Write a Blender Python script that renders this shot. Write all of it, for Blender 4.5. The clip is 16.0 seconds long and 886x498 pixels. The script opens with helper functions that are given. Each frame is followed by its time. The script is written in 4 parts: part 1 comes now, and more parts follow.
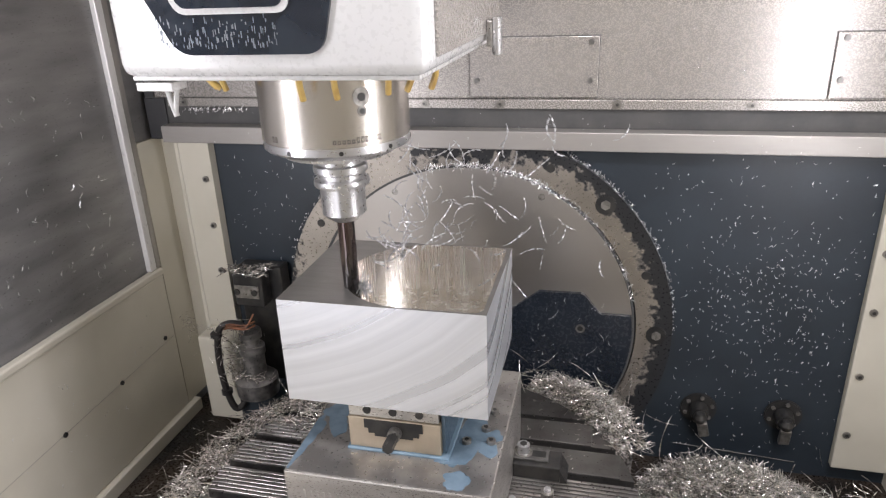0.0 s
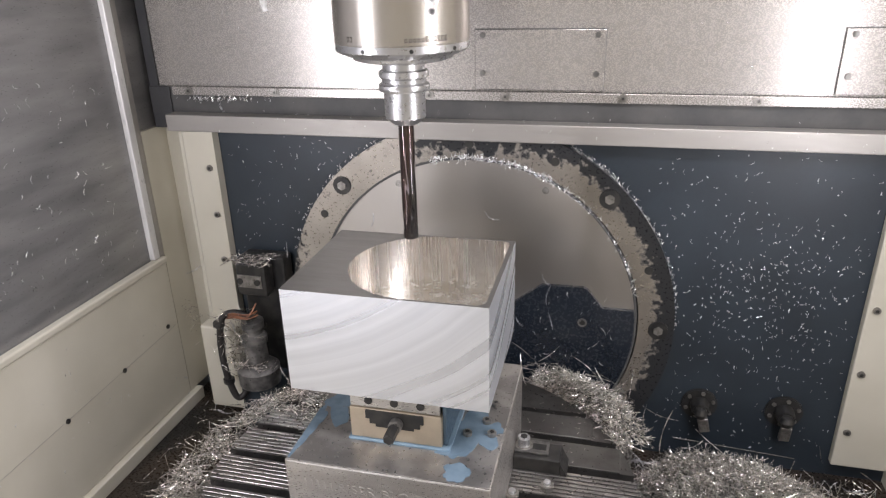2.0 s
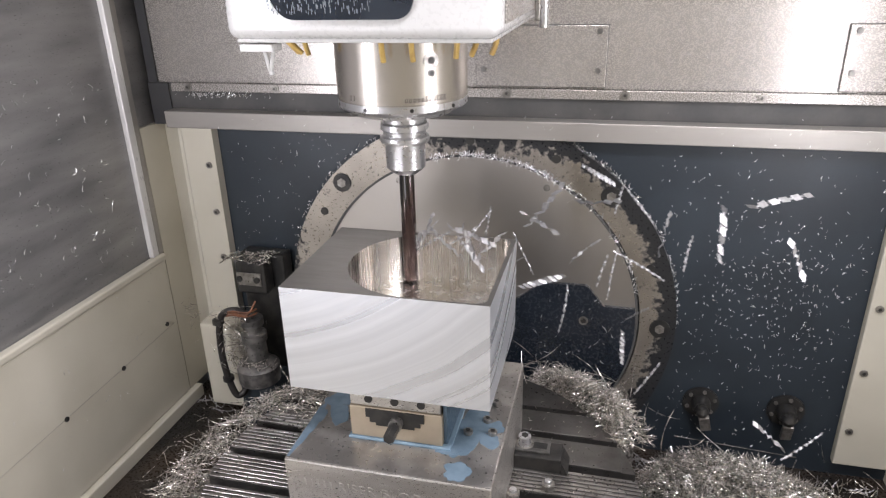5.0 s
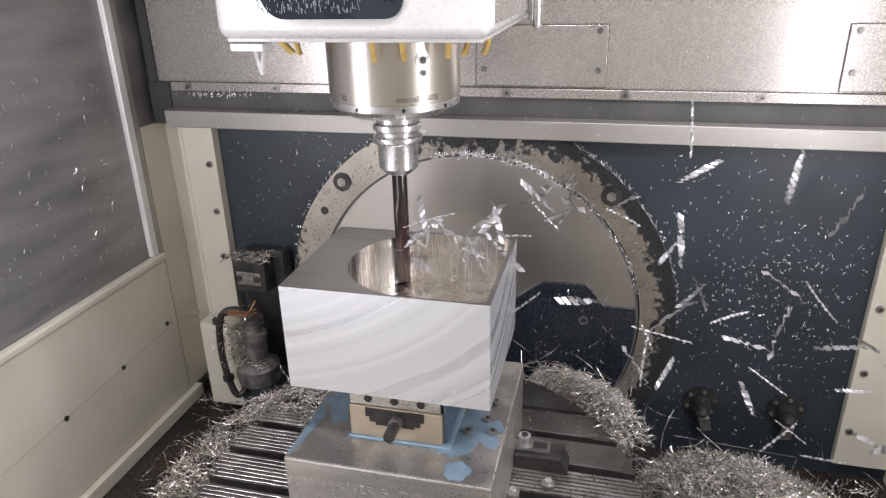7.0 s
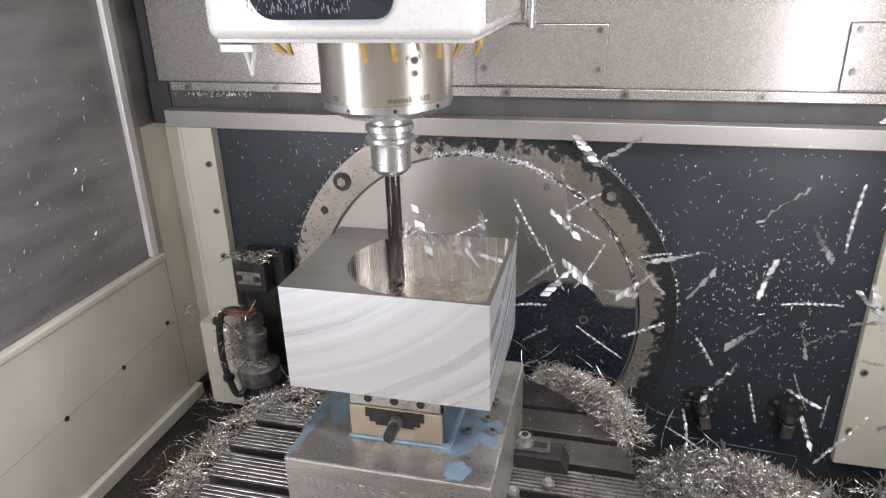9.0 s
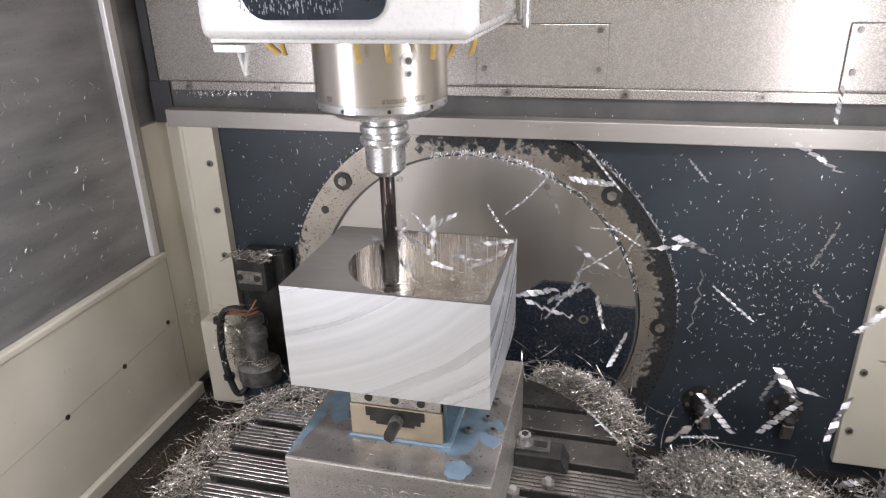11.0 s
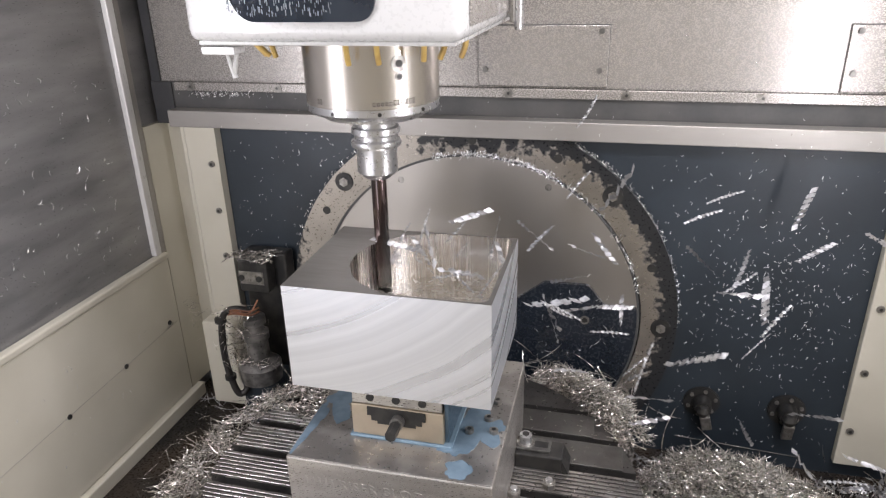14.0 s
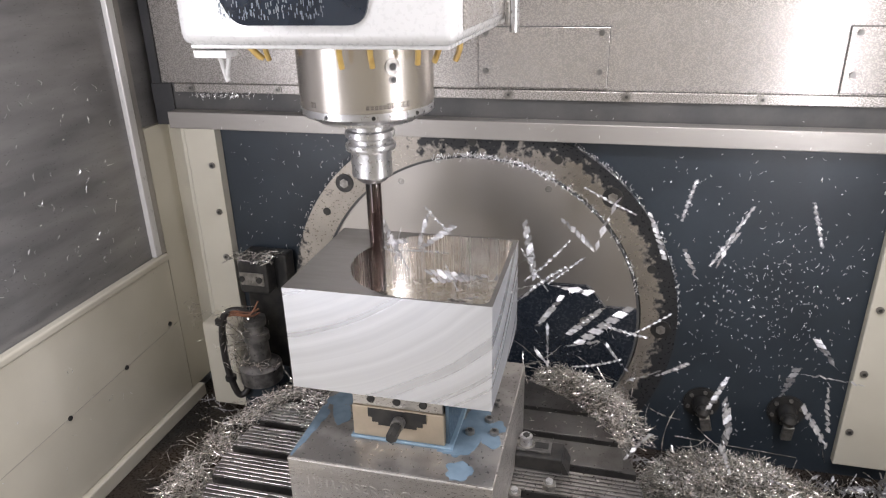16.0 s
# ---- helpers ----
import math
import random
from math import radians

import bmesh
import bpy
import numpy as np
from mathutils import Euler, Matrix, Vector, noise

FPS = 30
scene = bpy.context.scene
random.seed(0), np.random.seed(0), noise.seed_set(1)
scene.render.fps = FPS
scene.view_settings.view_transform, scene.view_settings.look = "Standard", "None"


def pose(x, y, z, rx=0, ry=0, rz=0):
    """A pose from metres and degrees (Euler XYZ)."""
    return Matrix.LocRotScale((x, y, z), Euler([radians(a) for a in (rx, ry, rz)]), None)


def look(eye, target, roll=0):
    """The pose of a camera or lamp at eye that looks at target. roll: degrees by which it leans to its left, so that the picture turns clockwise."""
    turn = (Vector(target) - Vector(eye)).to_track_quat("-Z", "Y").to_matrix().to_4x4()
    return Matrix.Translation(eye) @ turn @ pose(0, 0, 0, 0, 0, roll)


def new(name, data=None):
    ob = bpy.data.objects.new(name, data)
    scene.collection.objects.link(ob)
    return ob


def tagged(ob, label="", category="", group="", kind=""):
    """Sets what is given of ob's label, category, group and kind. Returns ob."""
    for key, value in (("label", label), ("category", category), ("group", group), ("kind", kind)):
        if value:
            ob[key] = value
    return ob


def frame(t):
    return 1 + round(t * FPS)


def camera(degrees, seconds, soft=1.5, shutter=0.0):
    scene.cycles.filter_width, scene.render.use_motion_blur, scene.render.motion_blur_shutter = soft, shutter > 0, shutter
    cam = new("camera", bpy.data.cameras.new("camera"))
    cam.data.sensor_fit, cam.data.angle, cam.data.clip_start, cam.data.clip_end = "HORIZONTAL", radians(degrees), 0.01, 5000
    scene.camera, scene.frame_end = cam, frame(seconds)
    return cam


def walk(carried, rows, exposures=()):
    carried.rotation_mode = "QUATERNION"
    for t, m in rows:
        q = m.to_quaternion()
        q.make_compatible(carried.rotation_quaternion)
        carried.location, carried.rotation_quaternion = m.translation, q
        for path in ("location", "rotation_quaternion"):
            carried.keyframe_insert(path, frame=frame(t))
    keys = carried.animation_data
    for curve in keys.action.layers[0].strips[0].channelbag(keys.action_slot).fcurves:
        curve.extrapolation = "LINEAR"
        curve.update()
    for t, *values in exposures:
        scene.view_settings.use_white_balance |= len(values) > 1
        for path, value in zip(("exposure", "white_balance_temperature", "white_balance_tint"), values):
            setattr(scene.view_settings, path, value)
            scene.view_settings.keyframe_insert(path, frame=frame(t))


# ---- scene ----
# ---- camera ----
cam = camera(66.05, 16.0, soft=1.2, shutter=0.12)
CAMERA_ROWS = [
    (0.0, pose(0.2433, -0.6499, 0.9438, 68.1672, 2.0129, 13.3754)),
    (0.5, pose(0.2443, -0.6491, 0.9437, 67.9267, 1.3068, 13.7758)),
    (1.0, pose(0.2435, -0.6500, 0.9438, 67.7485, 1.4335, 14.1826)),
    (1.5, pose(0.2409, -0.6524, 0.9440, 67.5570, 1.4386, 14.0736)),
    (2.0, pose(0.2423, -0.6501, 0.9430, 67.5665, 1.3867, 13.8615)),
    (2.5, pose(0.2415, -0.6472, 0.9411, 67.4708, 1.2877, 13.8946)),
    (3.0, pose(0.2409, -0.6458, 0.9410, 67.4111, 1.2843, 13.9097)),
    (3.5, pose(0.2407, -0.6452, 0.9410, 67.3834, 1.2996, 13.9103)),
    (4.0, pose(0.2404, -0.6449, 0.9419, 67.3216, 1.3432, 13.8821)),
    (6.5, pose(0.2395, -0.6444, 0.9396, 67.3716, 1.2959, 13.8934)),
    (7.0, pose(0.2399, -0.6445, 0.9401, 67.3463, 1.2860, 13.9054)),
    (7.5, pose(0.2400, -0.6447, 0.9405, 67.3300, 1.2806, 13.8975)),
    (8.0, pose(0.2400, -0.6447, 0.9405, 67.3221, 1.3011, 13.8806)),
    (8.5, pose(0.2401, -0.6443, 0.9407, 67.2984, 1.3330, 13.8777)),
    (9.0, pose(0.2406, -0.6435, 0.9410, 67.2516, 1.3766, 13.9096)),
    (11.5, pose(0.2407, -0.6453, 0.9415, 67.2252, 1.2923, 13.9763)),
    (12.0, pose(0.2408, -0.6453, 0.9418, 67.2062, 1.3053, 13.9912)),
    (12.5, pose(0.2408, -0.6458, 0.9419, 67.2192, 1.2972, 14.0145)),
    (13.0, pose(0.2403, -0.6469, 0.9419, 67.2562, 1.2524, 14.0207)),
    (13.5, pose(0.2402, -0.6475, 0.9419, 67.2850, 1.2423, 14.0349)),
    (14.0, pose(0.2407, -0.6475, 0.9417, 67.3099, 1.2764, 14.0610)),
    (14.5, pose(0.2407, -0.6479, 0.9416, 67.3379, 1.2733, 14.0718)),
    (15.0, pose(0.2402, -0.6484, 0.9420, 67.3530, 1.2390, 14.0585)),
    (15.5, pose(0.2396, -0.6487, 0.9429, 67.3472, 1.2367, 14.0246)),
    (16.0, pose(0.2392, -0.6488, 0.9439, 67.3322, 1.2715, 13.9868)),
]
walk(cam, CAMERA_ROWS)

# ---- light ----
world = bpy.data.worlds.new("enclosure_world")
world.use_nodes = True
world.node_tree.nodes["Background"].inputs["Color"].default_value = (0.9, 0.95, 1.0, 1)
world.node_tree.nodes["Background"].inputs["Strength"].default_value = 0.05
scene.world = world
scene.view_settings.exposure = 0.0


def area_lamp(name, eye, target, sx, sy, watts, colour):
    data = bpy.data.lights.new(name, "AREA")
    data.shape, data.size, data.size_y, data.energy, data.color = "RECTANGLE", sx, sy, watts, colour
    ob = new(name, data)
    ob.matrix_world = look(eye, target)
    return ob


COOL = (1.0, 0.975, 1.045)
area_lamp("led_lamp_left", (-0.575, -0.51, 0.92), (0.10, 0.20, 0.92), 0.07, 0.85, 10.5, COOL)
area_lamp("led_lamp_right", (0.690, -0.165, 0.90), (0.0, 0.15, 0.90), 0.035, 0.95, 5.6, COOL)
# added overhead fill for the floor, the table and the heaps
area_lamp("led_lamp_roof", (0.38, -0.30, 1.57), (0.25, 0.20, 0.10), 0.60, 0.14, 16, COOL)
# added low fill light that brightens the block front and the disc
area_lamp("window_light", (-0.28, -0.945, 0.29), (-0.05, 0.0, 0.42), 0.58, 0.32, 1.6, COOL)

# ---- materials ----
def mat(name, base, rough=0.5, metal=0.0, second=None, scale=20.0, detail=6.0, lo=0.4, hi=0.6,
        bump=0.0, bscale=200.0, rvar=0.1, stretch=(1, 1, 1), coat=0.0, coat_rough=0.08, island=0.0):
    """Two colours mixed by a large noise, with a fine noise in roughness and relief."""
    m = bpy.data.materials.new(name)
    m.use_nodes = True
    n, l = m.node_tree.nodes, m.node_tree.links
    b = n["Principled BSDF"]
    tc = n.new("ShaderNodeTexCoord")
    mp = n.new("ShaderNodeMapping")
    mp.inputs["Scale"].default_value = stretch
    l.new(tc.outputs["Object"], mp.inputs["Vector"])
    big = n.new("ShaderNodeTexNoise")
    big.inputs["Scale"].default_value, big.inputs["Detail"].default_value = scale, detail
    l.new(mp.outputs[0], big.inputs["Vector"])
    ramp = n.new("ShaderNodeMapRange")
    ramp.inputs["From Min"].default_value, ramp.inputs["From Max"].default_value = lo, hi
    l.new(big.outputs["Fac"], ramp.inputs["Value"])
    mix = n.new("ShaderNodeMix")
    mix.data_type = "RGBA"
    mix.inputs["A"].default_value = (*base, 1)
    mix.inputs["B"].default_value = (*(second or [c * 0.85 for c in base]), 1)
    l.new(ramp.outputs["Result"], mix.inputs["Factor"])
    out = mix.outputs["Result"]
    fine = n.new("ShaderNodeTexNoise")
    fine.inputs["Scale"].default_value, fine.inputs["Detail"].default_value = bscale, 5
    l.new(mp.outputs[0], fine.inputs["Vector"])
    rr = n.new("ShaderNodeMapRange")
    rr.inputs["From Min"].default_value, rr.inputs["From Max"].default_value = 0.3, 0.7
    rr.inputs["To Min"].default_value, rr.inputs["To Max"].default_value = max(rough - rvar, 0.03), min(rough + rvar, 1)
    l.new(fine.outputs["Fac"], rr.inputs["Value"])
    l.new(rr.outputs["Result"], b.inputs["Roughness"])
    if island:
        geo = n.new("ShaderNodeNewGeometry")
        hv = n.new("ShaderNodeHueSaturation")
        vr = n.new("ShaderNodeMapRange")
        vr.inputs["To Min"].default_value, vr.inputs["To Max"].default_value = 1 - island, 1 + island
        l.new(geo.outputs["Random Per Island"], vr.inputs["Value"])
        l.new(vr.outputs["Result"], hv.inputs["Value"])
        l.new(out, hv.inputs["Color"])
        out = hv.outputs["Color"]
    l.new(out, b.inputs["Base Color"])
    b.inputs["Metallic"].default_value = metal
    b.inputs["Coat Weight"].default_value = coat
    b.inputs["Coat Roughness"].default_value = coat_rough
    if bump:
        bp = n.new("ShaderNodeBump")
        bp.inputs["Strength"].default_value, bp.inputs["Distance"].default_value = bump, 0.001
        l.new(fine.outputs["Fac"], bp.inputs["Height"])
        l.new(bp.outputs["Normal"], b.inputs["Normal"])
    return m


CREAM = mat("cream_paint", (0.58, 0.55, 0.465), 0.38, 0, (0.48, 0.452, 0.372), 5, 9, 0.35, 0.75, bump=0.05, bscale=300)
BLUE = mat("anthracite_paint", (0.024, 0.033, 0.043), 0.42, 0, (0.018, 0.025, 0.033), 9, 8, bump=0.06, bscale=260)
STEEL = mat("brushed_stainless", (0.44, 0.414, 0.388), 0.27, 0.55, (0.365, 0.343, 0.320), 380, 8, 0.35, 0.65, bump=0.004, bscale=420, stretch=(1, 1, 1.3), rvar=0.05, coat=0.35, coat_rough=0.06)
DOORST = mat("dark_steel_sheet", (0.32, 0.312, 0.310), 0.36, 0.4, (0.20, 0.196, 0.199), 6, 12, 0.32, 0.68, bump=0.03, bscale=150, stretch=(1, 1, 5))
EDGE = mat("bright_steel_edge", (0.80, 0.79, 0.78), 0.35, 0.15, (0.62, 0.61, 0.60), 9, bump=0.02, stretch=(1, 1, 0.3))
RAIL = mat("rail_metal", (0.38, 0.36, 0.335), 0.42, 0.45, (0.33, 0.312, 0.29), 8, bump=0.03, stretch=(0.2, 1, 1))
GAP = mat("rubber_seal_and_gap", (0.052, 0.052, 0.052), 0.55, 0, (0.075, 0.073, 0.070), 15, bump=0.1)
RING = mat("oily_steel_ring", (0.40, 0.368, 0.328), 0.33, 0.9, (0.32, 0.295, 0.262), 9, 8, 0.40, 0.65, bump=0.10, bscale=220)
DISC = mat("ground_steel_disc", (0.54, 0.512, 0.48), 0.34, 0.95, (0.50, 0.475, 0.445), 3, bump=0.01, bscale=400, rvar=0.05)
POST = mat("dark_post_paint", (0.026, 0.027, 0.030), 0.5, 0, (0.036, 0.036, 0.038), 12, bump=0.05)
DARKBOLT = mat("dark_plated_screw", (0.10, 0.097, 0.092), 0.4, 0.6, (0.17, 0.165, 0.155), 90, bump=0.1)
BLACK = mat("black_oxide", (0.022, 0.022, 0.022), 0.38, 0.3, (0.045, 0.043, 0.04), 40, bump=0.1)
BOLT = mat("bolt_steel", (0.36, 0.345, 0.32), 0.35, 0.8, (0.22, 0.21, 0.195), 90, bump=0.1)
WHITE = mat("white_enamel", (0.55, 0.55, 0.545), 0.28, 0, (0.53, 0.53, 0.525), 7, rvar=0.02, coat=0.3)
GLOSS = mat("gloss_black_panel", (0.012, 0.016, 0.024), 0.12, 0, (0.02, 0.026, 0.036), 30, coat=0.5)
SPIN = mat("spindle_steel", (0.55, 0.515, 0.47), 0.27, 0.9, (0.52, 0.485, 0.44), 6, rvar=0.0)
CHROME = mat("holder_steel", (0.60, 0.60, 0.61), 0.29, 0.9, (0.57, 0.57, 0.58), 18, rvar=0.03)
DARKST = mat("engraved_marks", (0.16, 0.145, 0.13), 0.5, 0.6)
CARBIDE = mat("coated_carbide", (0.045, 0.042, 0.041), 0.09, 0.8, (0.080, 0.048, 0.043), 22, 2, 0.50, 0.65, rvar=0.0, stretch=(1, 1, 0.3), coat=1.0)
YELLOW = mat("yellow_coolant_tube", (0.52, 0.36, 0.11), 0.45, 0, (0.40, 0.26, 0.08), 60, bump=0.05)
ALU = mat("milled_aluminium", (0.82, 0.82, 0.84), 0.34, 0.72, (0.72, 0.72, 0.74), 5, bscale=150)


def turned(m, amount):
    """Fine turning marks round the y axis: sheen stretched across them."""
    n, l = m.node_tree.nodes, m.node_tree.links
    b = n["Principled BSDF"]
    tg = n.new("ShaderNodeTangent")
    tg.direction_type, tg.axis = "RADIAL", "Y"
    b.inputs["Anisotropic"].default_value = amount
    l.new(tg.outputs["Tangent"], b.inputs["Tangent"])


turned(DISC, 0.75)
turned(RING, 0.6)


def caked_dirt(m, cx, cz):
    """Black oily cake on a ring: thick along the outer edge of one half and over the top, specks elsewhere."""
    n, l = m.node_tree.nodes, m.node_tree.links
    b = n["Principled BSDF"]
    def calc(op, a, c, d=None):
        q = n.new("ShaderNodeMath")
        q.operation = op
        for i, v in enumerate((a, c, d)):
            if v is None:
                continue
            if isinstance(v, (int, float)):
                q.inputs[i].default_value = v
            else:
                l.new(v, q.inputs[i])
        return q.outputs[0]
    def span(v, a, c, lo=0.0, hi=1.0):
        q = n.new("ShaderNodeMapRange")
        for key, val in (("From Min", a), ("From Max", c), ("To Min", lo), ("To Max", hi)):
            q.inputs[key].default_value = val
        l.new(v, q.inputs["Value"])
        return q.outputs["Result"]
    tc = n.new("ShaderNodeTexCoord")
    sep = n.new("ShaderNodeSeparateXYZ")
    l.new(tc.outputs["Object"], sep.inputs[0])
    x, z = calc("SUBTRACT", sep.outputs["X"], cx), calc("SUBTRACT", sep.outputs["Z"], cz)
    r = calc("SQRT", calc("ADD", calc("MULTIPLY", x, x), calc("MULTIPLY", z, z)), 0)
    nz = n.new("ShaderNodeTexNoise")
    nz.inputs["Scale"].default_value, nz.inputs["Detail"].default_value = 75, 6
    l.new(tc.outputs["Object"], nz.inputs["Vector"])
    big = n.new("ShaderNodeTexNoise")
    big.inputs["Scale"].default_value, big.inputs["Detail"].default_value = 11, 2
    l.new(tc.outputs["Object"], big.inputs["Vector"])
    outer = calc("MULTIPLY", span(r, 0.312, 0.345), span(x, 0.10, 0.24, 0.02, 0.70))
    crown = calc("MULTIPLY", span(z, 0.285, 0.315), span(calc("ABSOLUTE", calc("SUBTRACT", x, 0.03), 0), 0.22, 0.10, 0.0, 0.42))
    flank = calc("MULTIPLY", span(x, -0.29, -0.33), 0.20)
    amount = calc("ADD", calc("ADD", outer, crown), calc("ADD", flank, calc("MULTIPLY_ADD", big.outputs["Fac"], 0.5, -0.25)))
    mask = span(calc("ADD", calc("MULTIPLY_ADD", nz.outputs["Fac"], 1.3, -0.15), amount), 0.70, 0.86)
    mix = n.new("ShaderNodeMix")
    mix.data_type = "RGBA"
    l.new(mask, mix.inputs["Factor"])
    l.new(b.inputs["Base Color"].links[0].from_socket, mix.inputs["A"])
    mix.inputs["B"].default_value = (0.018, 0.019, 0.021, 1)
    l.new(mix.outputs["Result"], b.inputs["Base Color"])
    l.new(span(mask, 0, 1, 0.9, 0.1), b.inputs["Metallic"])


caked_dirt(RING, 0.0137, 0.352)


SPLASH = mat("dried_coolant", (0.16, 0.18, 0.20), 0.4, 0, (0.10, 0.115, 0.13), 200)


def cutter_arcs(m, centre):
    """Wide curved face-milling marks round a centre, in relief and gloss, sheen lightened in colour."""
    n, l = m.node_tree.nodes, m.node_tree.links
    b = n["Principled BSDF"]
    tc = n.new("ShaderNodeTexCoord")
    mp = n.new("ShaderNodeMapping")
    mp.inputs["Location"].default_value = [-c for c in centre]
    l.new(tc.outputs["Object"], mp.inputs["Vector"])
    ln = n.new("ShaderNodeVectorMath")
    ln.operation = "LENGTH"
    l.new(mp.outputs[0], ln.inputs[0])
    nz = n.new("ShaderNodeTexNoise")
    nz.inputs["Scale"].default_value, nz.inputs["Detail"].default_value = 7.0, 3
    l.new(mp.outputs[0], nz.inputs["Vector"])
    warp = n.new("ShaderNodeMath")
    warp.operation = "MULTIPLY_ADD"
    warp.inputs[1].default_value = 0.012
    l.new(nz.outputs["Fac"], warp.inputs[0])
    l.new(ln.outputs["Value"], warp.inputs[2])
    def lines(scale, detail):
        t = n.new("ShaderNodeTexNoise")
        t.noise_dimensions = "1D"
        t.inputs["Scale"].default_value, t.inputs["Detail"].default_value = scale, detail
        l.new(warp.outputs[0], t.inputs["W"])
        return t.outputs["Fac"]
    tang = n.new("ShaderNodeVectorMath")
    tang.operation = "CROSS_PRODUCT"
    tang.inputs[1].default_value = (0, 1, 0)
    l.new(mp.outputs[0], tang.inputs[0])
    l.new(tang.outputs["Vector"], b.inputs["Tangent"])
    b.inputs["Anisotropic"].default_value = 0.6
    wide, thin = lines(70, 5), lines(420, 2)
    def span(v, a, c, lo, hi):
        q = n.new("ShaderNodeMapRange")
        for key, val in (("From Min", a), ("From Max", c), ("To Min", lo), ("To Max", hi)):
            q.inputs[key].default_value = val
        l.new(v, q.inputs["Value"])
        return q.outputs["Result"]
    patch = n.new("ShaderNodeTexNoise")
    patch.inputs["Scale"].default_value, patch.inputs["Detail"].default_value = 11.0, 2
    l.new(mp.outputs[0], patch.inputs["Vector"])
    l.new(span(wide, 0.35, 0.65, 0.26, 0.44), b.inputs["Roughness"])
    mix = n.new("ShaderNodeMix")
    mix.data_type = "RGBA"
    # lighter bands of base colour stand in for the sheen on the arcs
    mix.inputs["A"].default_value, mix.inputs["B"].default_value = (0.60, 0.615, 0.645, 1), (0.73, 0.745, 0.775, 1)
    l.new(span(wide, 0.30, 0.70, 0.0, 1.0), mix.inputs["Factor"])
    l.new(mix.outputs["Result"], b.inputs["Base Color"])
    add = n.new("ShaderNodeMath")
    add.operation = "MULTIPLY_ADD"
    add.inputs[1].default_value = 0.25
    l.new(wide, add.inputs[0])
    l.new(thin, add.inputs[2])
    bp = n.new("ShaderNodeBump")
    bp.inputs["Distance"].default_value = 0.0004
    l.new(span(patch.outputs["Fac"], 0.42, 0.64, 0.05, 0.26), bp.inputs["Strength"])
    l.new(add.outputs[0], bp.inputs["Height"])
    l.new(bp.outputs["Normal"], b.inputs["Normal"])


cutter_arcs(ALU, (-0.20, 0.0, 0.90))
# top colour dimmed far below the front's to hold back lamp reflections
ALUTOP = mat("dimmed_aluminium_top", (0.25, 0.241, 0.229), 0.34, 0.8, (0.22, 0.212, 0.20), 10, rvar=0.04, bscale=60, stretch=(1, 6, 1))
ALUIN = mat("pocket_aluminium", (0.84, 0.82, 0.80), 0.26, 1, (0.74, 0.69, 0.63), 12, 3, 0.35, 0.7, bump=0.035, bscale=70, stretch=(5, 5, 0.06), rvar=0.04)
ALUFLOOR = mat("pocket_floor_aluminium", (0.78, 0.76, 0.73), 0.24, 1, (0.62, 0.58, 0.53), 26, 5, 0.35, 0.65, bump=0.02, bscale=90, rvar=0.08)
RISER = mat("riser_steel", (0.56, 0.54, 0.51), 0.33, 0.8, (0.46, 0.435, 0.405), 10, bump=0.04, bscale=180, stretch=(1, 1, 5))
RTOP = mat("riser_top_oily", (0.42, 0.40, 0.375), 0.34, 0.75, (0.25, 0.238, 0.225), 16, 8.0, 0.42, 0.58, bump=0.05)
MARKBLUE = mat("blue_marking_paint", (0.19, 0.265, 0.335), 0.42, 0.3, (0.14, 0.205, 0.262), 45, 6, bump=0.05)
BRASS = mat("vise_body_nickel", (0.55, 0.47, 0.36), 0.40, 0.75, (0.49, 0.42, 0.32), 30, bump=0.04)
TABLE = mat("cast_iron_table", (0.13, 0.125, 0.118), 0.36, 0.8, (0.095, 0.09, 0.085), 25, bump=0.08)
TABLER = mat("ribbed_table_top", (0.35, 0.332, 0.314), 0.33, 0.85, (0.21, 0.198, 0.187), 25, 6, bump=0.04)
BLUE2 = mat("carrier_paint", (0.018, 0.023, 0.031), 0.25, 0, (0.013, 0.017, 0.024), 14, bump=0.05, coat=0.3)
FLOORM = mat("oily_floor", (0.018, 0.017, 0.016), 0.30, 0.2, (0.045, 0.034, 0.026), 8, bump=0.1)
SWARF = mat("aluminium_swarf", (0.78, 0.75, 0.71), 0.28, 1, (0.46, 0.43, 0.40), 200, island=0.6)
FLYING = mat("fresh_swarf", (0.52, 0.52, 0.53), 0.48, 0.9, (0.40, 0.40, 0.41), 200, island=0.45)
CABLE = mat("black_hose", (0.018, 0.016, 0.015), 0.5, 0, (0.03, 0.027, 0.025), 80)
STUCK = mat("stuck_chip_aluminium", (0.82, 0.82, 0.83), 0.30, 0.9, (0.66, 0.66, 0.66), 200, island=0.3)
ENGRAVED = mat("bright_engraving", (0.52, 0.50, 0.47), 0.42, 0.6, (0.38, 0.36, 0.335), 90)
COPPER = mat("brown_wire", (0.24, 0.10, 0.05), 0.45, 0.2, (0.17, 0.08, 0.05), 50)

# ---- builders ----
def empty(name, at=(0, 0, 0)):
    ob = new(name)
    ob.empty_display_size = 0.02
    ob.location = at
    return ob


def part(name, bm, material, parent=None, label=""):
    me = bpy.data.meshes.new(name)
    bmesh.ops.recalc_face_normals(bm, faces=bm.faces)
    bm.to_mesh(me)
    bm.free()
    me.materials.append(material)
    ob = new(name, me)
    if parent is not None:
        ob.parent = parent
    if label:
        ob["label"] = label
    return ob


def smooth(ob, angle=35):
    ob.data.shade_smooth()
    ob.data.set_sharp_from_angle(angle=radians(angle))
    return ob


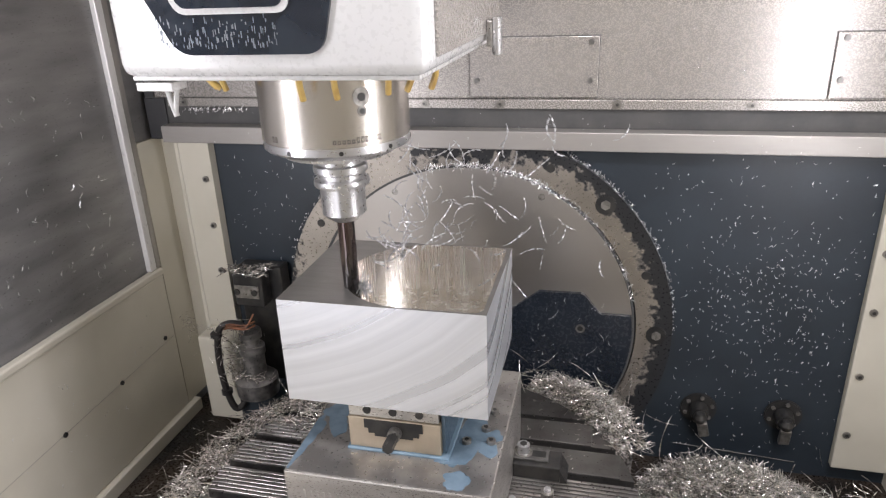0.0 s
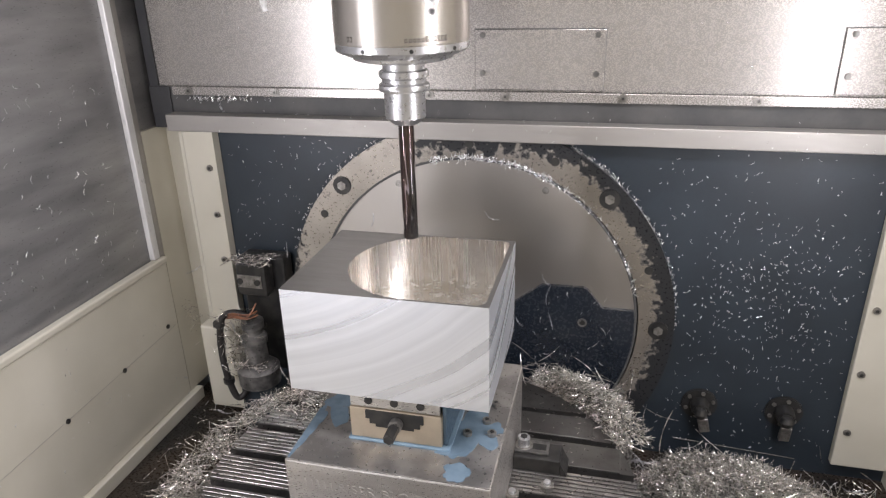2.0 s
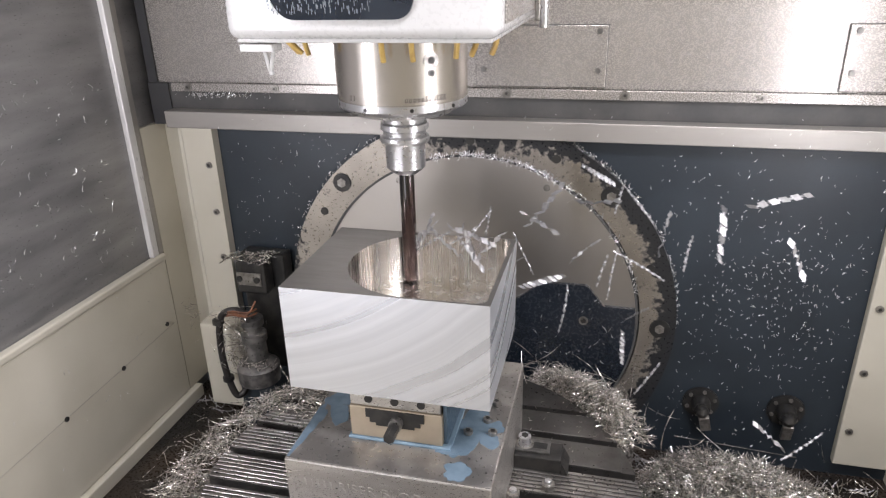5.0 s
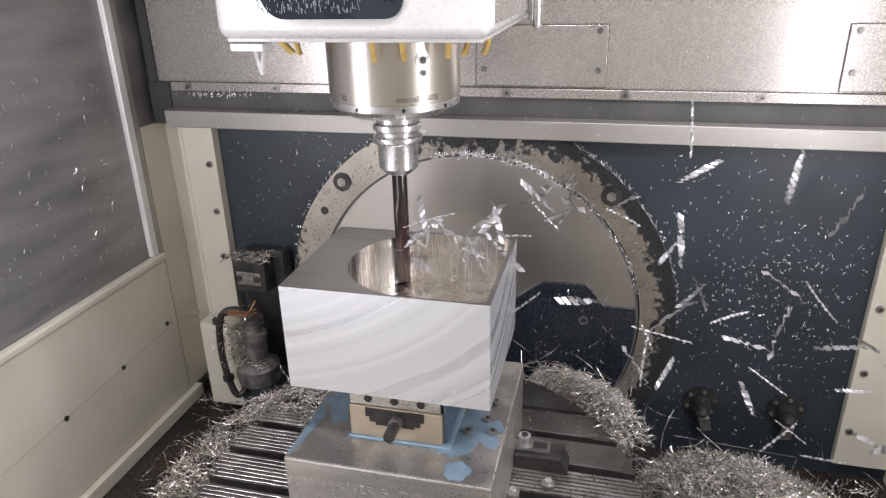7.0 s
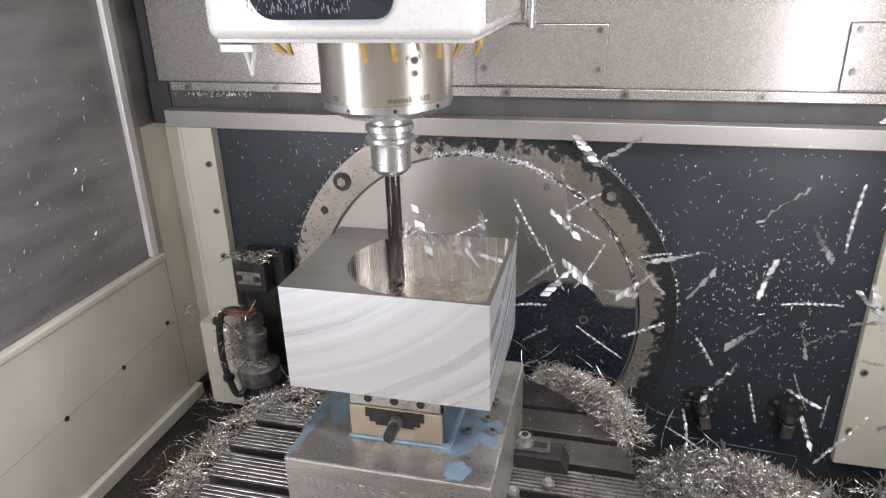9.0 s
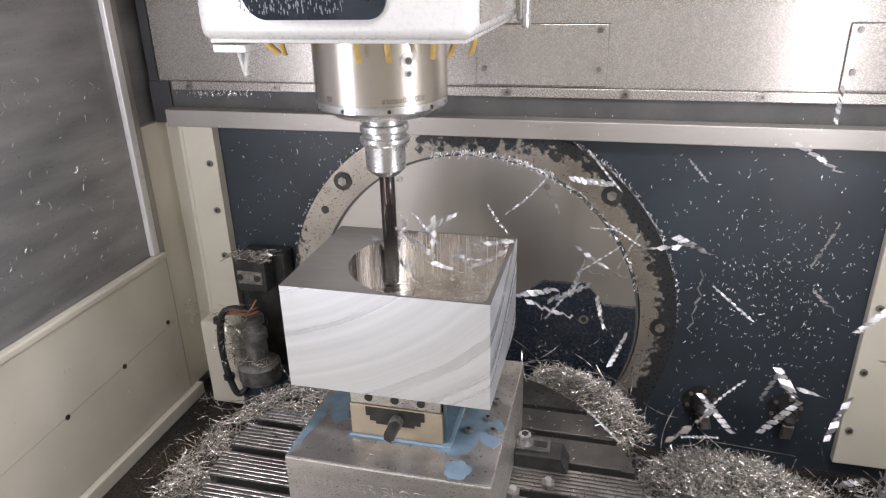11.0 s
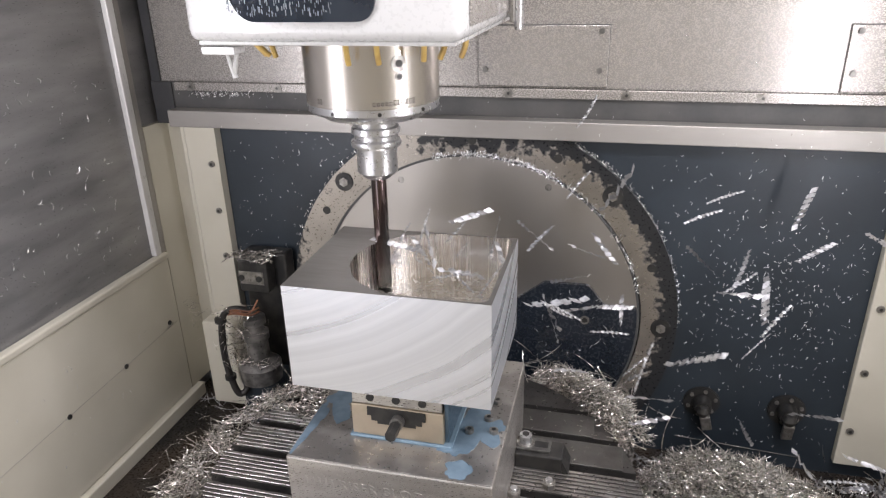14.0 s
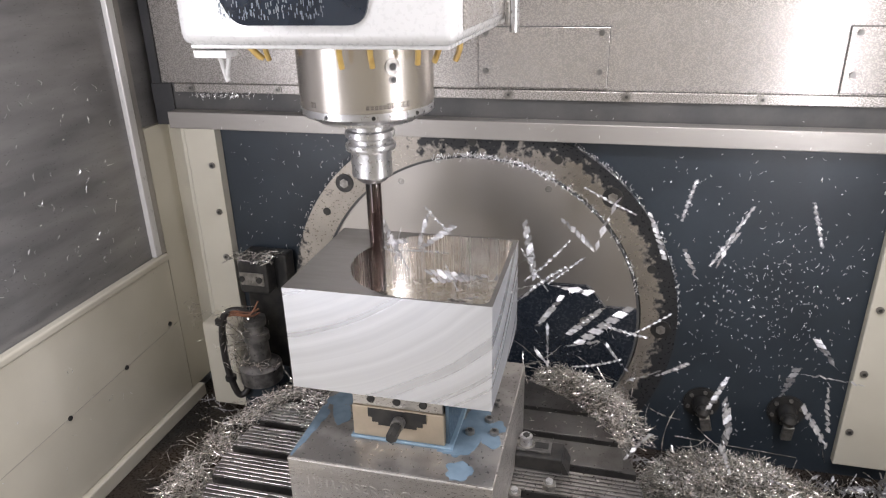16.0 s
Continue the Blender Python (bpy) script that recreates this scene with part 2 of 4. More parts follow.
def box(x0, x1, y0, y1, z0, z1, bevel=0.0, seg=2, bm=None):
    bm = bm or bmesh.new()
    v = bmesh.ops.create_cube(bm, size=1.0)["verts"]
    bmesh.ops.scale(bm, vec=(x1 - x0, y1 - y0, z1 - z0), verts=v)
    bmesh.ops.translate(bm, vec=((x0 + x1) / 2, (y0 + y1) / 2, (z0 + z1) / 2), verts=v)
    if bevel:
        edges = list({e for q in v for e in q.link_edges})
        bmesh.ops.bevel(bm, geom=edges, offset=bevel, segments=seg, affect="EDGES", profile=0.5)
    return bm


def cyl(r, h, at, axis="z", seg=32, r2=None, bevel=0.0, bm=None):
    """A capped cylinder that runs h along the axis from the point at."""
    bm = bm or bmesh.new()
    v = bmesh.ops.create_cone(bm, cap_ends=True, segments=seg, radius1=r, radius2=r if r2 is None else r2, depth=h)["verts"]
    if bevel:
        rims = [e for e in {e for q in v for e in q.link_edges} if abs(e.verts[0].co.z - e.verts[1].co.z) < 1e-7]
        v = list(set(v) | set(bmesh.ops.bevel(bm, geom=rims, offset=bevel, segments=2, affect="EDGES")["verts"]))
        v = [q for q in v if q.is_valid]
    bmesh.ops.translate(bm, vec=(0, 0, h / 2), verts=v)
    turn = {"z": Matrix(), "y": Matrix.Rotation(radians(-90), 4, "X"), "x": Matrix.Rotation(radians(90), 4, "Y")}[axis]
    bmesh.ops.transform(bm, matrix=Matrix.Translation(at) @ turn, verts=v)
    return bm


def lathe(profile, seg=48, bm=None):
    """Turns (radius, height) pairs about z."""
    bm = bm or bmesh.new()
    rings = []
    for r, z in profile:
        rings.append([bm.verts.new((r * math.cos(2 * math.pi * i / seg), r * math.sin(2 * math.pi * i / seg), z)) for i in range(seg)])
    for a, b in zip(rings, rings[1:]):
        for i in range(seg):
            j = (i + 1) % seg
            bm.faces.new((a[i], a[j], b[j], b[i]))
    if profile[0][0] > 1e-6:
        bm.faces.new(rings[0][::-1])
    if profile[-1][0] > 1e-6:
        bm.faces.new(rings[-1])
    return bm


def prism(outline, y0, y1, bm=None):
    """An outline in x and z, extruded from y0 to y1."""
    bm = bm or bmesh.new()
    a = [bm.verts.new((x, y0, z)) for x, z in outline]
    b = [bm.verts.new((x, y1, z)) for x, z in outline]
    bm.faces.new(a)
    bm.faces.new(b[::-1])
    for i in range(len(a)):
        j = (i + 1) % len(a)
        bm.faces.new((a[i], b[i], b[j], a[j]))
    return bm


def annulus(cx, cz, r0, r1, y0, y1, seg=96, top=None):
    """A flat ring standing in the xz plane, cut off above the height top."""
    bm = bmesh.new()
    rows = []
    for i in range(seg):
        a = 2 * math.pi * i / seg
        row = []
        for r, y in ((r0, y0), (r1, y0), (r1, y1), (r0, y1)):
            z = cz + r * math.sin(a)
            row.append(bm.verts.new((cx + r * math.cos(a), y, z if top is None else min(z, top))))
        rows.append(row)
    for i in range(seg):
        p, q = rows[i], rows[(i + 1) % seg]
        for k in range(4):
            bm.faces.new((p[k], p[(k + 1) % 4], q[(k + 1) % 4], q[k]))
    return bm


def tube(points, r, seg=8):
    """A round tube along points."""
    bm = bmesh.new()
    pts = [Vector(p) for p in points]
    rings = []
    for i, p in enumerate(pts):
        d = (pts[min(i + 1, len(pts) - 1)] - pts[max(i - 1, 0)]).normalized()
        u = d.orthogonal().normalized() if not rings else (u - d * u.dot(d)).normalized()
        w = d.cross(u)
        rings.append([bm.verts.new(p + r * (u * math.cos(2 * math.pi * k / seg) + w * math.sin(2 * math.pi * k / seg))) for k in range(seg)])
    for a, b in zip(rings, rings[1:]):
        for k in range(seg):
            j = (k + 1) % seg
            bm.faces.new((a[k], a[j], b[j], b[k]))
    bm.faces.new(rings[0][::-1])
    bm.faces.new(rings[-1])
    return bm


def bend(points, n=6):
    """A smooth line through points."""
    p = [Vector(q) for q in points]
    p = [p[0]] + p + [p[-1]]
    out = []
    for i in range(1, len(p) - 2):
        for k in range(n):
            t = k / n
            out.append(0.5 * ((2 * p[i]) + (p[i + 1] - p[i - 1]) * t + (2 * p[i - 1] - 5 * p[i] + 4 * p[i + 1] - p[i + 2]) * t * t
                              + (3 * p[i] - p[i - 1] - 3 * p[i + 1] + p[i + 2]) * t ** 3))
    out.append(p[-2])
    return out


def ribbons(items):
    """Twisted thin strips as one mesh. items: (place, direction, length, width, twists, curl)."""
    verts, faces = [], []
    for place, way, length, width, twists, curl in items:
        d = Vector(way).normalized()
        u = d.orthogonal().normalized()
        w = d.cross(u)
        n = max(3, int(3 + twists * 4))
        start = len(verts)
        for i in range(n):
            s = i / (n - 1)
            a = 2 * math.pi * twists * s + curl * 9
            c = Vector(place) + d * (length * (s - 0.5)) + u * (curl * length * (4 * s * (1 - s) - 0.5))
            e = (u * math.cos(a) + w * math.sin(a)) * (width / 2 * (0.55 + 0.45 * math.sin(math.pi * (0.08 + 0.84 * s))))
            k = (w * math.cos(a) - u * math.sin(a)) * (width * 0.18)
            verts += [c - e, c + k, c + e]
        for i in range(n - 1):
            q = start + 3 * i
            faces += [(q, q + 1, q + 4, q + 3), (q + 1, q + 2, q + 5, q + 4)]
    me = bpy.data.meshes.new("swarf")
    me.from_pydata([tuple(v) for v in verts], [], faces)
    me.update()
    return me


def screw(name, at, facing="y", r=0.006, h=0.003, material=None, washer=None):
    """A socket screw: a head with a hexagon socket, and a washer."""
    thing = empty(name, at)
    if washer:
        part("washer", cyl(washer, 0.002, (0, -0.002, 0) if facing == "y" else (0, 0, 0), facing, 20), BOLT, thing)
    o = {"y": (0, -h - 0.001, 0), "x": (0, 0, 0), "z": (0, 0, 0)}[facing]
    head = part("head", cyl(r, h + 0.001, o, facing, 20, bevel=0.0006), material or BOLT, thing)
    o = {"y": (0, -h - 0.0014, 0), "x": (h + 0.0004, 0, 0), "z": (0, 0, h + 0.0004)}[facing]
    part("socket", cyl(r * 0.5, 0.001, o, facing, 6), BLACK, thing, "dark hexagon socket")
    return thing


# ---- the enclosure ----
WALL = 0.46            # front of the back wall
CX, CZ = 0.0107, 0.352  # swivel axis on the back wall
XL, XR = -0.60, 0.745


def setting(name, bm, material, label, category):
    return tagged(part(name, bm, material), label, category, kind="structure")


setting("floor", box(XL - 0.1, XR, -0.95, 0.50, 0.04, 0.085), FLOORM, "dark oily sheet metal floor under swarf", "floor")
# pale sheet added out of view, so that the block front reflects it
setting("floor_chute", box(XL - 0.01, XR, -0.949, -0.20, 0.0855, 0.092), CREAM, "unseen cream sheet added in front of the table as a reflector", "floor")
setting("wall_back", box(-0.533, XR, WALL, 0.50, 0.085, 0.676), BLUE, "dark anthracite painted back wall plate", "wall")
setting("wall_back_upper", box(-0.5815, XR, 0.472, 0.52, 0.7535, 1.60), STEEL, "brushed stainless steel back panel", "wall")
setting("corner_post", box(XL, -0.582, 0.468, 0.52, 0.7535, 1.60), POST, "dark corner post beside the stainless panel", "post")
setting("rail_recess", box(XL, XR, 0.468, 0.52, 0.676, 0.7535), GAP, "dark rubber seal gap above the rail", "seal")
setting("corner_bracket", box(XL, -0.5578, 0.4635, 0.4675, 0.6765, 0.7530, 0.001), POST, "dark painted bracket at the rail end", "bracket")
rail = setting("rail", box(-0.5573, XR, 0.438, 0.468, 0.676, 0.7065, 0.0015), RAIL, "long satin metal rail along the back wall", "rail")
ledge = setting("trim", box(-0.5505, XR, 0.462, 0.474, 0.7385, 0.7535, 0.001), STEEL, "narrow stainless strip screwed on the back wall", "trim")
setting("wall_left", box(XL - 0.05, XL - 0.012, -0.95, 0.50, 0.085, 1.60), DOORST, "dark grey sliding door sheet with stuck chips", "door panel")
setting("wall_left_lower", box(XL - 0.012, XL, -0.95, 0.418, 0.115, 0.4172, 0.002), CREAM, "cream painted lower side panel, scratched", "panel")
setting("panel_lip", box(XL - 0.0115, XL + 0.005, -0.95, 0.4175, 0.4175, 0.4318, 0.004, 3), CREAM, "rounded cream lip along the top of the side panel", "trim")
setting("baseboard", box(XL - 0.012, XL + 0.012, -0.95, 0.445, 0.085, 0.113, 0.002), CREAM, "cream sheet lip along the foot of the panel", "trim")
setting("door_return", box(XL - 0.012, XL - 0.002, 0.4065, 0.420, 0.432, 1.60, 0.001), RAIL, "grey return fold of the sliding door", "door edge")
setting("door_edge", box(XL - 0.012, XL - 0.001, 0.388, 0.406, 0.432, 1.60, 0.002), EDGE, "bright bare steel door edge strip", "door edge")
column = bmesh.new()
foot = [column.verts.new((x, y, 0.113)) for x, y in ((-0.535, 0.440), (-0.4675, 0.440), (-0.4675, 0.4598), (-0.5328, 0.4598), (-0.640, 0.5400), (-0.640, 0.5250))]
head = [column.verts.new((v.co.x, v.co.y, 0.676)) for v in foot]
for i in range(6):
    column.faces.new((foot[i], foot[(i + 1) % 6], head[(i + 1) % 6], head[i]))
column.faces.new(foot[::-1])
column.faces.new(head)
column.edges.ensure_lookup_table()
bends = [e for e in column.edges if {foot[0], head[0]} == set(e.verts)]
bmesh.ops.bevel(column, geom=bends, offset=0.006, segments=4, affect="EDGES")
setting("column_left", column, CREAM, "cream painted corner column, bent back beside the door", "column")
setting("column_side", box(XL - 0.012, XL - 0.002, 0.421, 0.500, 0.113, 0.676), CREAM, "cream painted corner sheet beside the door edge", "corner sheet")
setting("column_right", box(0.6535, XR, 0.444, WALL, 0.118, 0.676, 0.002), CREAM, "cream painted side column with screws", "column")
setting("wall_right", box(XR, XR + 0.04, -0.95, 0.52, 0.04, 1.60), CREAM, "cream painted side wall", "wall")
setting("wall_front", box(XL - 0.1, XR + 0.04, -0.99, -0.95, 0.47, 1.60), CREAM, "cream painted front door of the machine", "wall")
setting("wall_front_side", box(0.02, XR + 0.04, -0.99, -0.95, 0.04, 0.47), CREAM, "unseen cream painted front panel beside the tinted pane", "wall")
setting("wall_front_lower", box(XL - 0.1, 0.02, -0.99, -0.95, 0.04, 0.11), CREAM, "unseen cream painted sill under the tinted pane", "wall")
# unseen pane, added to back the low front fill light
setting("window_1", box(XL - 0.1, 0.02, -0.985, -0.975, 0.11, 0.47), GLOSS, "unseen dark tinted pane added behind the front fill light", "window")
setting("ceiling", box(XL - 0.1, XR + 0.04, -0.99, 0.52, 1.60, 1.64), STEEL, "sheet steel roof of the machine", "ceiling")

# cover plates on the stainless panel
for x0, x1, z0, z1 in ((0.017, 0.222, 0.757, 0.850), (0.5545, 0.735, 0.757, 0.850)):
    plate = empty("cover_plate", (x0, 0.472, z0))
    tagged(plate, "flat stainless cover plate with four corner screws", "cover plate", "cover plates on the back panel")
    w, h = x1 - x0, z1 - z0
    # larger dark sheet behind the plate, coloured as the shadow in its gap
    part("joint", box(-0.0012, w + 0.0012, -0.0008, 0.0002, -0.0012, h + 0.0016), GAP, plate, "dark joint round the plate, its gap shadow put into the colour")
    part("sheet", box(0, w, -0.004, -0.0008, 0, h, 0.0006), STEEL, plate)
    for sx in (0.012, w - 0.012):
        for sz in (0.026, h - 0.008):
            part("screw", cyl(0.0045, 0.0025, (sx, -0.0062, sz), "y", 16, bevel=0.0005), DARKBOLT, plate, "dark round screw")
# dark slot above the left plate
setting("panel_joint", box(0.02, 0.225, 0.4705, 0.4722, 0.8502, 0.8518), GAP, "thin dark joint in the back panel", "joint")

# screws of the stainless strip
for x in (-0.515, -0.3425, -0.06, 0.068, 0.2536, 0.4506, 0.64):
    tagged(screw("strip_screw", (x, 0.462, 0.7465), "y", 0.0048, 0.003, BOLT, 0.0078), "steel screw with washer in the strip", "screw", "screws in the steel strip")
for z in (0.6083, 0.5167, 0.4237):
    tagged(screw("column_screw", (-0.482, 0.440, z), "y", 0.006, 0.003, BOLT), "grey steel screw in the cream column", "screw", "screws in the cream columns")
for z in (0.525, 0.4245, 0.3062, 0.19):
    tagged(screw("column_screw", (0.667, 0.444, z), "y", 0.006, 0.003, BOLT), "grey steel screw in the cream column", "screw", "screws in the cream columns")
for y, z in ((0.2478, 0.2725), (0.1031, 0.2649), (-0.06, 0.258), (0.385, 0.29)):
    tagged(screw("panel_screw", (XL, y, z), "x", 0.0045, 0.002, BLACK), "small dark screw in the cream panel", "screw", "screws in the side panel")
setting("panel_seam", tube([(XL + 0.0005, -0.3, 0.245), (XL + 0.0005, 0.41, 0.281)], 0.0004, 6), RAIL, "thin scratch line on the side panel", "scratch")

# led lamps on the side walls
for x0, x1, y in ((XL - 0.012, XL + 0.016, -0.51), (0.706, XR, -0.165)):
    lamp = empty("led_lamp", (0, y, 0.42))
    tagged(lamp, "long upright work lamp on the side wall", "lamp", "work lamps")
    part("housing", box(x0, x1, -0.05, 0.05, -0.02, 0.98, 0.004), STEEL, lamp)

# unseen housing that goes with the added overhead fill
roof_lamp = empty("roof_lamp", (0.38, -0.30, 1.60))
tagged(roof_lamp, "unseen flat housing added for the fill light under the roof", "lamp", "work lamps")
part("housing", box(-0.33, 0.33, -0.09, 0.09, -0.025, 0, 0.004), STEEL, roof_lamp)

# ---- swivel unit on the back wall ----
swivel = empty("swivel_unit", (0, 0, 0))
tagged(swivel, "round steel swivel drive cover with an oily ring", "swivel drive")
smooth(part("ring", annulus(CX + 0.003, CZ, 0.294, 0.3545, 0.446, 0.463, 128, 0.675), RING, swivel, "oily bare steel ring"))
smooth(part("disc", cyl(0.2915, 0.012, (CX, 0.4495, CZ), "y", 128, bevel=0.001), DISC, swivel, "plain ground steel disc"))
part("groove", annulus(CX, CZ, 0.2905, 0.2945, 0.4440, 0.4500, 128, 0.675), GAP, swivel, "dark oily groove")
for a in (0, 45, 135, 180):
    x, z = CX + 0.331 * math.cos(radians(a)), CZ + 0.331 * math.sin(radians(a))
    b = part("bolt", cyl(0.017, 0.004, (x, 0.443, z), "y", 24, bevel=0.001), BLACK, swivel, "dark recessed bolt")
    part("socket", cyl(0.0085, 0.003, (x, 0.4405, z), "y", 6), BOLT, b)
for a, r in ((90, 0.318), (64, 0.326), (147, 0.326), (20, 0.326)):
    x, z = CX + r * math.cos(radians(a)), CZ + r * math.sin(radians(a))
    part("hole", cyl(0.0075, 0.002, (x, 0.4449, z), "y", 16), BLACK, swivel, "small dark hole")
for a in (62, 118, 6):
    x, z = CX + 0.274 * math.cos(radians(a)), CZ + 0.274 * math.sin(radians(a))
    part("plug", cyl(0.006, 0.002, (x, 0.4482, z), "y", 16, bevel=0.0005), BOLT, swivel, "small round plug")
rim = [(CX + 0.290 * math.cos(a), CZ + 0.290 * math.sin(a)) for a in np.linspace(radians(6.7), radians(-186.7), 60)]
outline = rim + [(-0.16, 0.386), (-0.13, 0.423), (0.03, 0.423), (0.060, 0.386), (0.090, 0.3845), (0.1341, 0.419), (0.1391, 0.4226), (0.2120, 0.4234), (0.2190, 0.420), (0.2440, 0.388), (0.2478, 0.386)]
part("table_carrier", prism(outline, 0.441, 0.4490), BLUE2, swivel, "dark anthracite painted table carrier")
smooth(part("carrier_hole", annulus(0.2125, 0.3560, 0.0050, 0.0082, 0.4395, 0.4412, 24), BOLT, swivel, "bright rim of a small hole"))
part("carrier_plug", cyl(0.005, 0.002, (0.2125, 0.4400, 0.3560), "y", 20), BLACK, swivel)

# ---- rotary table ----
TC, TR, TZ = (0.008, 0.09), 0.308, 0.265
table = empty("rotary_table", (0, 0, 0))
tagged(table, "round grey steel machine table with straight slots", "machine table")
smooth(part("body", lathe([(0.12, 0.10), (0.22, 0.14), (TR - 0.004, 0.20), (TR, 0.205), (TR, 0.2475)], 96), TABLE, table))
table.children[0].location = (*TC, 0)
slots = [0.295 - 0.067 * i for i in range(8)]
edges = [TC[1] + TR] + slots + [TC[1] - TR]
for a, b in zip(edges, edges[1:]):
    y1 = a - (0.007 if a in slots else 0.001)
    y0 = b + (0.007 if b in slots else 0.001)
    if y1 - y0 < 0.004:
        continue
    ym = max(abs(y0 - TC[1]), abs(y1 - TC[1]))
    n = max(1, round((y1 - y0) / 0.0076))
    bm = bmesh.new()
    arcs = [(y0 + (y1 - y0) * k / 12) for k in range(13)]
    rim = [(TC[0] + math.sqrt(max(TR ** 2 - (y - TC[1]) ** 2, 1e-6)), y) for y in arcs]
    rim += [(2 * TC[0] - x, y) for x, y in rim[::-1]]
    lo = [bm.verts.new((x, y, 0.2476)) for x, y in rim]
    hi = [bm.verts.new((x, y, TZ - 0.0028)) for x, y in rim]
    bm.faces.new(lo[::-1])
    bm.faces.new(hi)
    for k in range(len(rim)):
        bm.faces.new((lo[k], lo[(k + 1) % len(rim)], hi[(k + 1) % len(rim)], hi[k]))
    strip = part("table_strip", bm, TABLE, table, "dark steel strip between the slots")
    flat = y0 > 0.15
    for i in range(n):
        ya, yb = y0 + (y1 - y0) * i / n, y0 + (y1 - y0) * (i + 1) / n
        ym = max(abs(ya - TC[1]), abs(yb - TC[1]))
        if ym >= TR - 0.004:
            continue
        half = math.sqrt(TR ** 2 - ym ** 2) - 0.0005
        part("rib", box(TC[0] - half, TC[0] + (0.0 if flat else half), ya + 0.0013, yb - 0.0013, TZ - 0.0028, TZ, 0.0005, 1), TABLER, strip)
    if flat:
        ym = max(abs(y0 - TC[1]), abs(y1 - TC[1]))
        half = math.sqrt(max(TR ** 2 - min(ym, TR - 0.002) ** 2, 0)) - 0.0005
        part("flat_top", box(TC[0] + 0.003, TC[0] + max(half, 0.02), y0, y1, TZ - 0.0028, TZ, 0.0006, 1), TABLE, strip)

# ---- riser block ----
riser = empty("riser_block", (0, 0, 0))
tagged(riser, "thick ground steel riser block with blue marking paint", "riser block")
part("block", box(-0.126, 0.134, -0.038, 0.2366, TZ, 0.3835, 0.002), RISER, riser)
part("top_face", box(-0.1245, 0.1325, -0.0365, 0.2351, 0.3835, 0.385, 0.0005), RTOP, riser, "oily top face")
def paint_patch(x, y, rx, ry, turn, seed):
    """A thin worn paint patch with a ragged outline."""
    bm = bmesh.new()
    ring = []
    for i in range(40):
        a = 2 * math.pi * i / 40
        k = 1 + 0.5 * noise.noise(Vector((1.6 * math.cos(a), 1.6 * math.sin(a), seed))) + 0.13 * noise.noise(Vector((5 * math.cos(a), 5 * math.sin(a), seed)))
        u, w = rx * k * math.cos(a), ry * k * math.sin(a)
        qx, qy = x + u * math.cos(turn) - w * math.sin(turn), y + u * math.sin(turn) + w * math.cos(turn)
        ring.append((min(max(qx, -0.1235), 0.1315), max(qy, -0.0355)))
    lo, hi = [bm.verts.new((*p, 0.3849)) for p in ring], [bm.verts.new((*p, 0.3852 + 0.00002 * seed)) for p in ring]
    bm.faces.new(hi)
    for i in range(40):
        bm.faces.new((lo[i], lo[(i + 1) % 40], hi[(i + 1) % 40], hi[i]))
    return part("paint_patch", bm, MARKBLUE, riser, "worn pale blue marking paint")
for k, (x, y, rx, ry, turn) in enumerate(((-0.100, 0.092, 0.024, 0.015, 0.3), (-0.119, 0.047, 0.010, 0.030, 0.0), (-0.119, 0.000, 0.005, 0.030, -0.06),
        (-0.092, 0.060, 0.014, 0.022, 0.4), (0.085, 0.050, 0.021, 0.044, 0.05), (0.092, 0.105, 0.018, 0.042, 0.1), (0.117, 0.046, 0.012, 0.015, 0.2),
        (0.120, 0.074, 0.011, 0.010, 0.0), (0.088, -0.018, 0.017, 0.014, 0.5), (0.070, 0.016, 0.014, 0.006, 0.2))):
    paint_patch(x, y, rx, ry, turn, 2.7 * k)
words = bpy.data.curves.new("engraving", "FONT")
words.body, words.size, words.extrude, words.space_character = "RISER BLOCK", 0.0185, 0.0003, 1.12
text = new("engraving", words)
text.data.materials.append(ENGRAVED)
text.parent = riser
text.matrix_local = pose(-0.058, -0.0384, 0.346, 90, 0, 0)
for i in range(5):
    part("worn_letter", box(-0.102 + 0.0085 * i, -0.0995 + 0.0085 * i, -0.0386, -0.037, 0.347, 0.358), ENGRAVED, riser)
for x, y in ((0.087, 0.055), (0.107, 0.085), (-0.100, 0.12), (0.118, 0.06), (0.112, 0.125)):
    tagged(screw("riser_bolt", (x, y, 0.385), "z", 0.006, 0.005, BOLT), "small steel bolt in the riser top", "bolt", "bolts on the riser")

# ---- vise ----
vise = empty("vise", (0.002, 0.018, 0.385))
tagged(vise, "compact steel centring vise holding the aluminium block", "vise")
part("base_plate", box(-0.063, 0.071, -0.003, 0.175, 0, 0.0035, 0.001), mat("blue_plate", (0.22, 0.31, 0.385), 0.4, 0.1, (0.17, 0.25, 0.32), 20), vise, "light blue base plate")
part("body", box(-0.0595, 0.0605, 0, 0.165, 0.004, 0.0490, 0.0012), BRASS, vise, "warm nickel coloured vise body")
part("jaw", box(-0.0585, 0.0585, 0.002, 0.052, 0.0495, 0.0786, 0.001), RISER, vise, "ground steel jaw with three holes")
part("rear_jaw", box(-0.0585, 0.0585, 0.113, 0.163, 0.0495, 0.0786, 0.001), RISER, vise)
part("side_guard", box(0.0605, 0.066, 0.006, 0.16, 0.004, 0.0750, 0.001), mat("blue_grey_side", (0.10, 0.15, 0.20), 0.4, 0.5), vise, "dark blue-grey side plate")
for x in (-0.034, 0.0, 0.034):
    part("jaw_hole", cyl(0.0052, 0.003, (x, 0.0005, 0.0600), "y", 20), BLACK, vise)
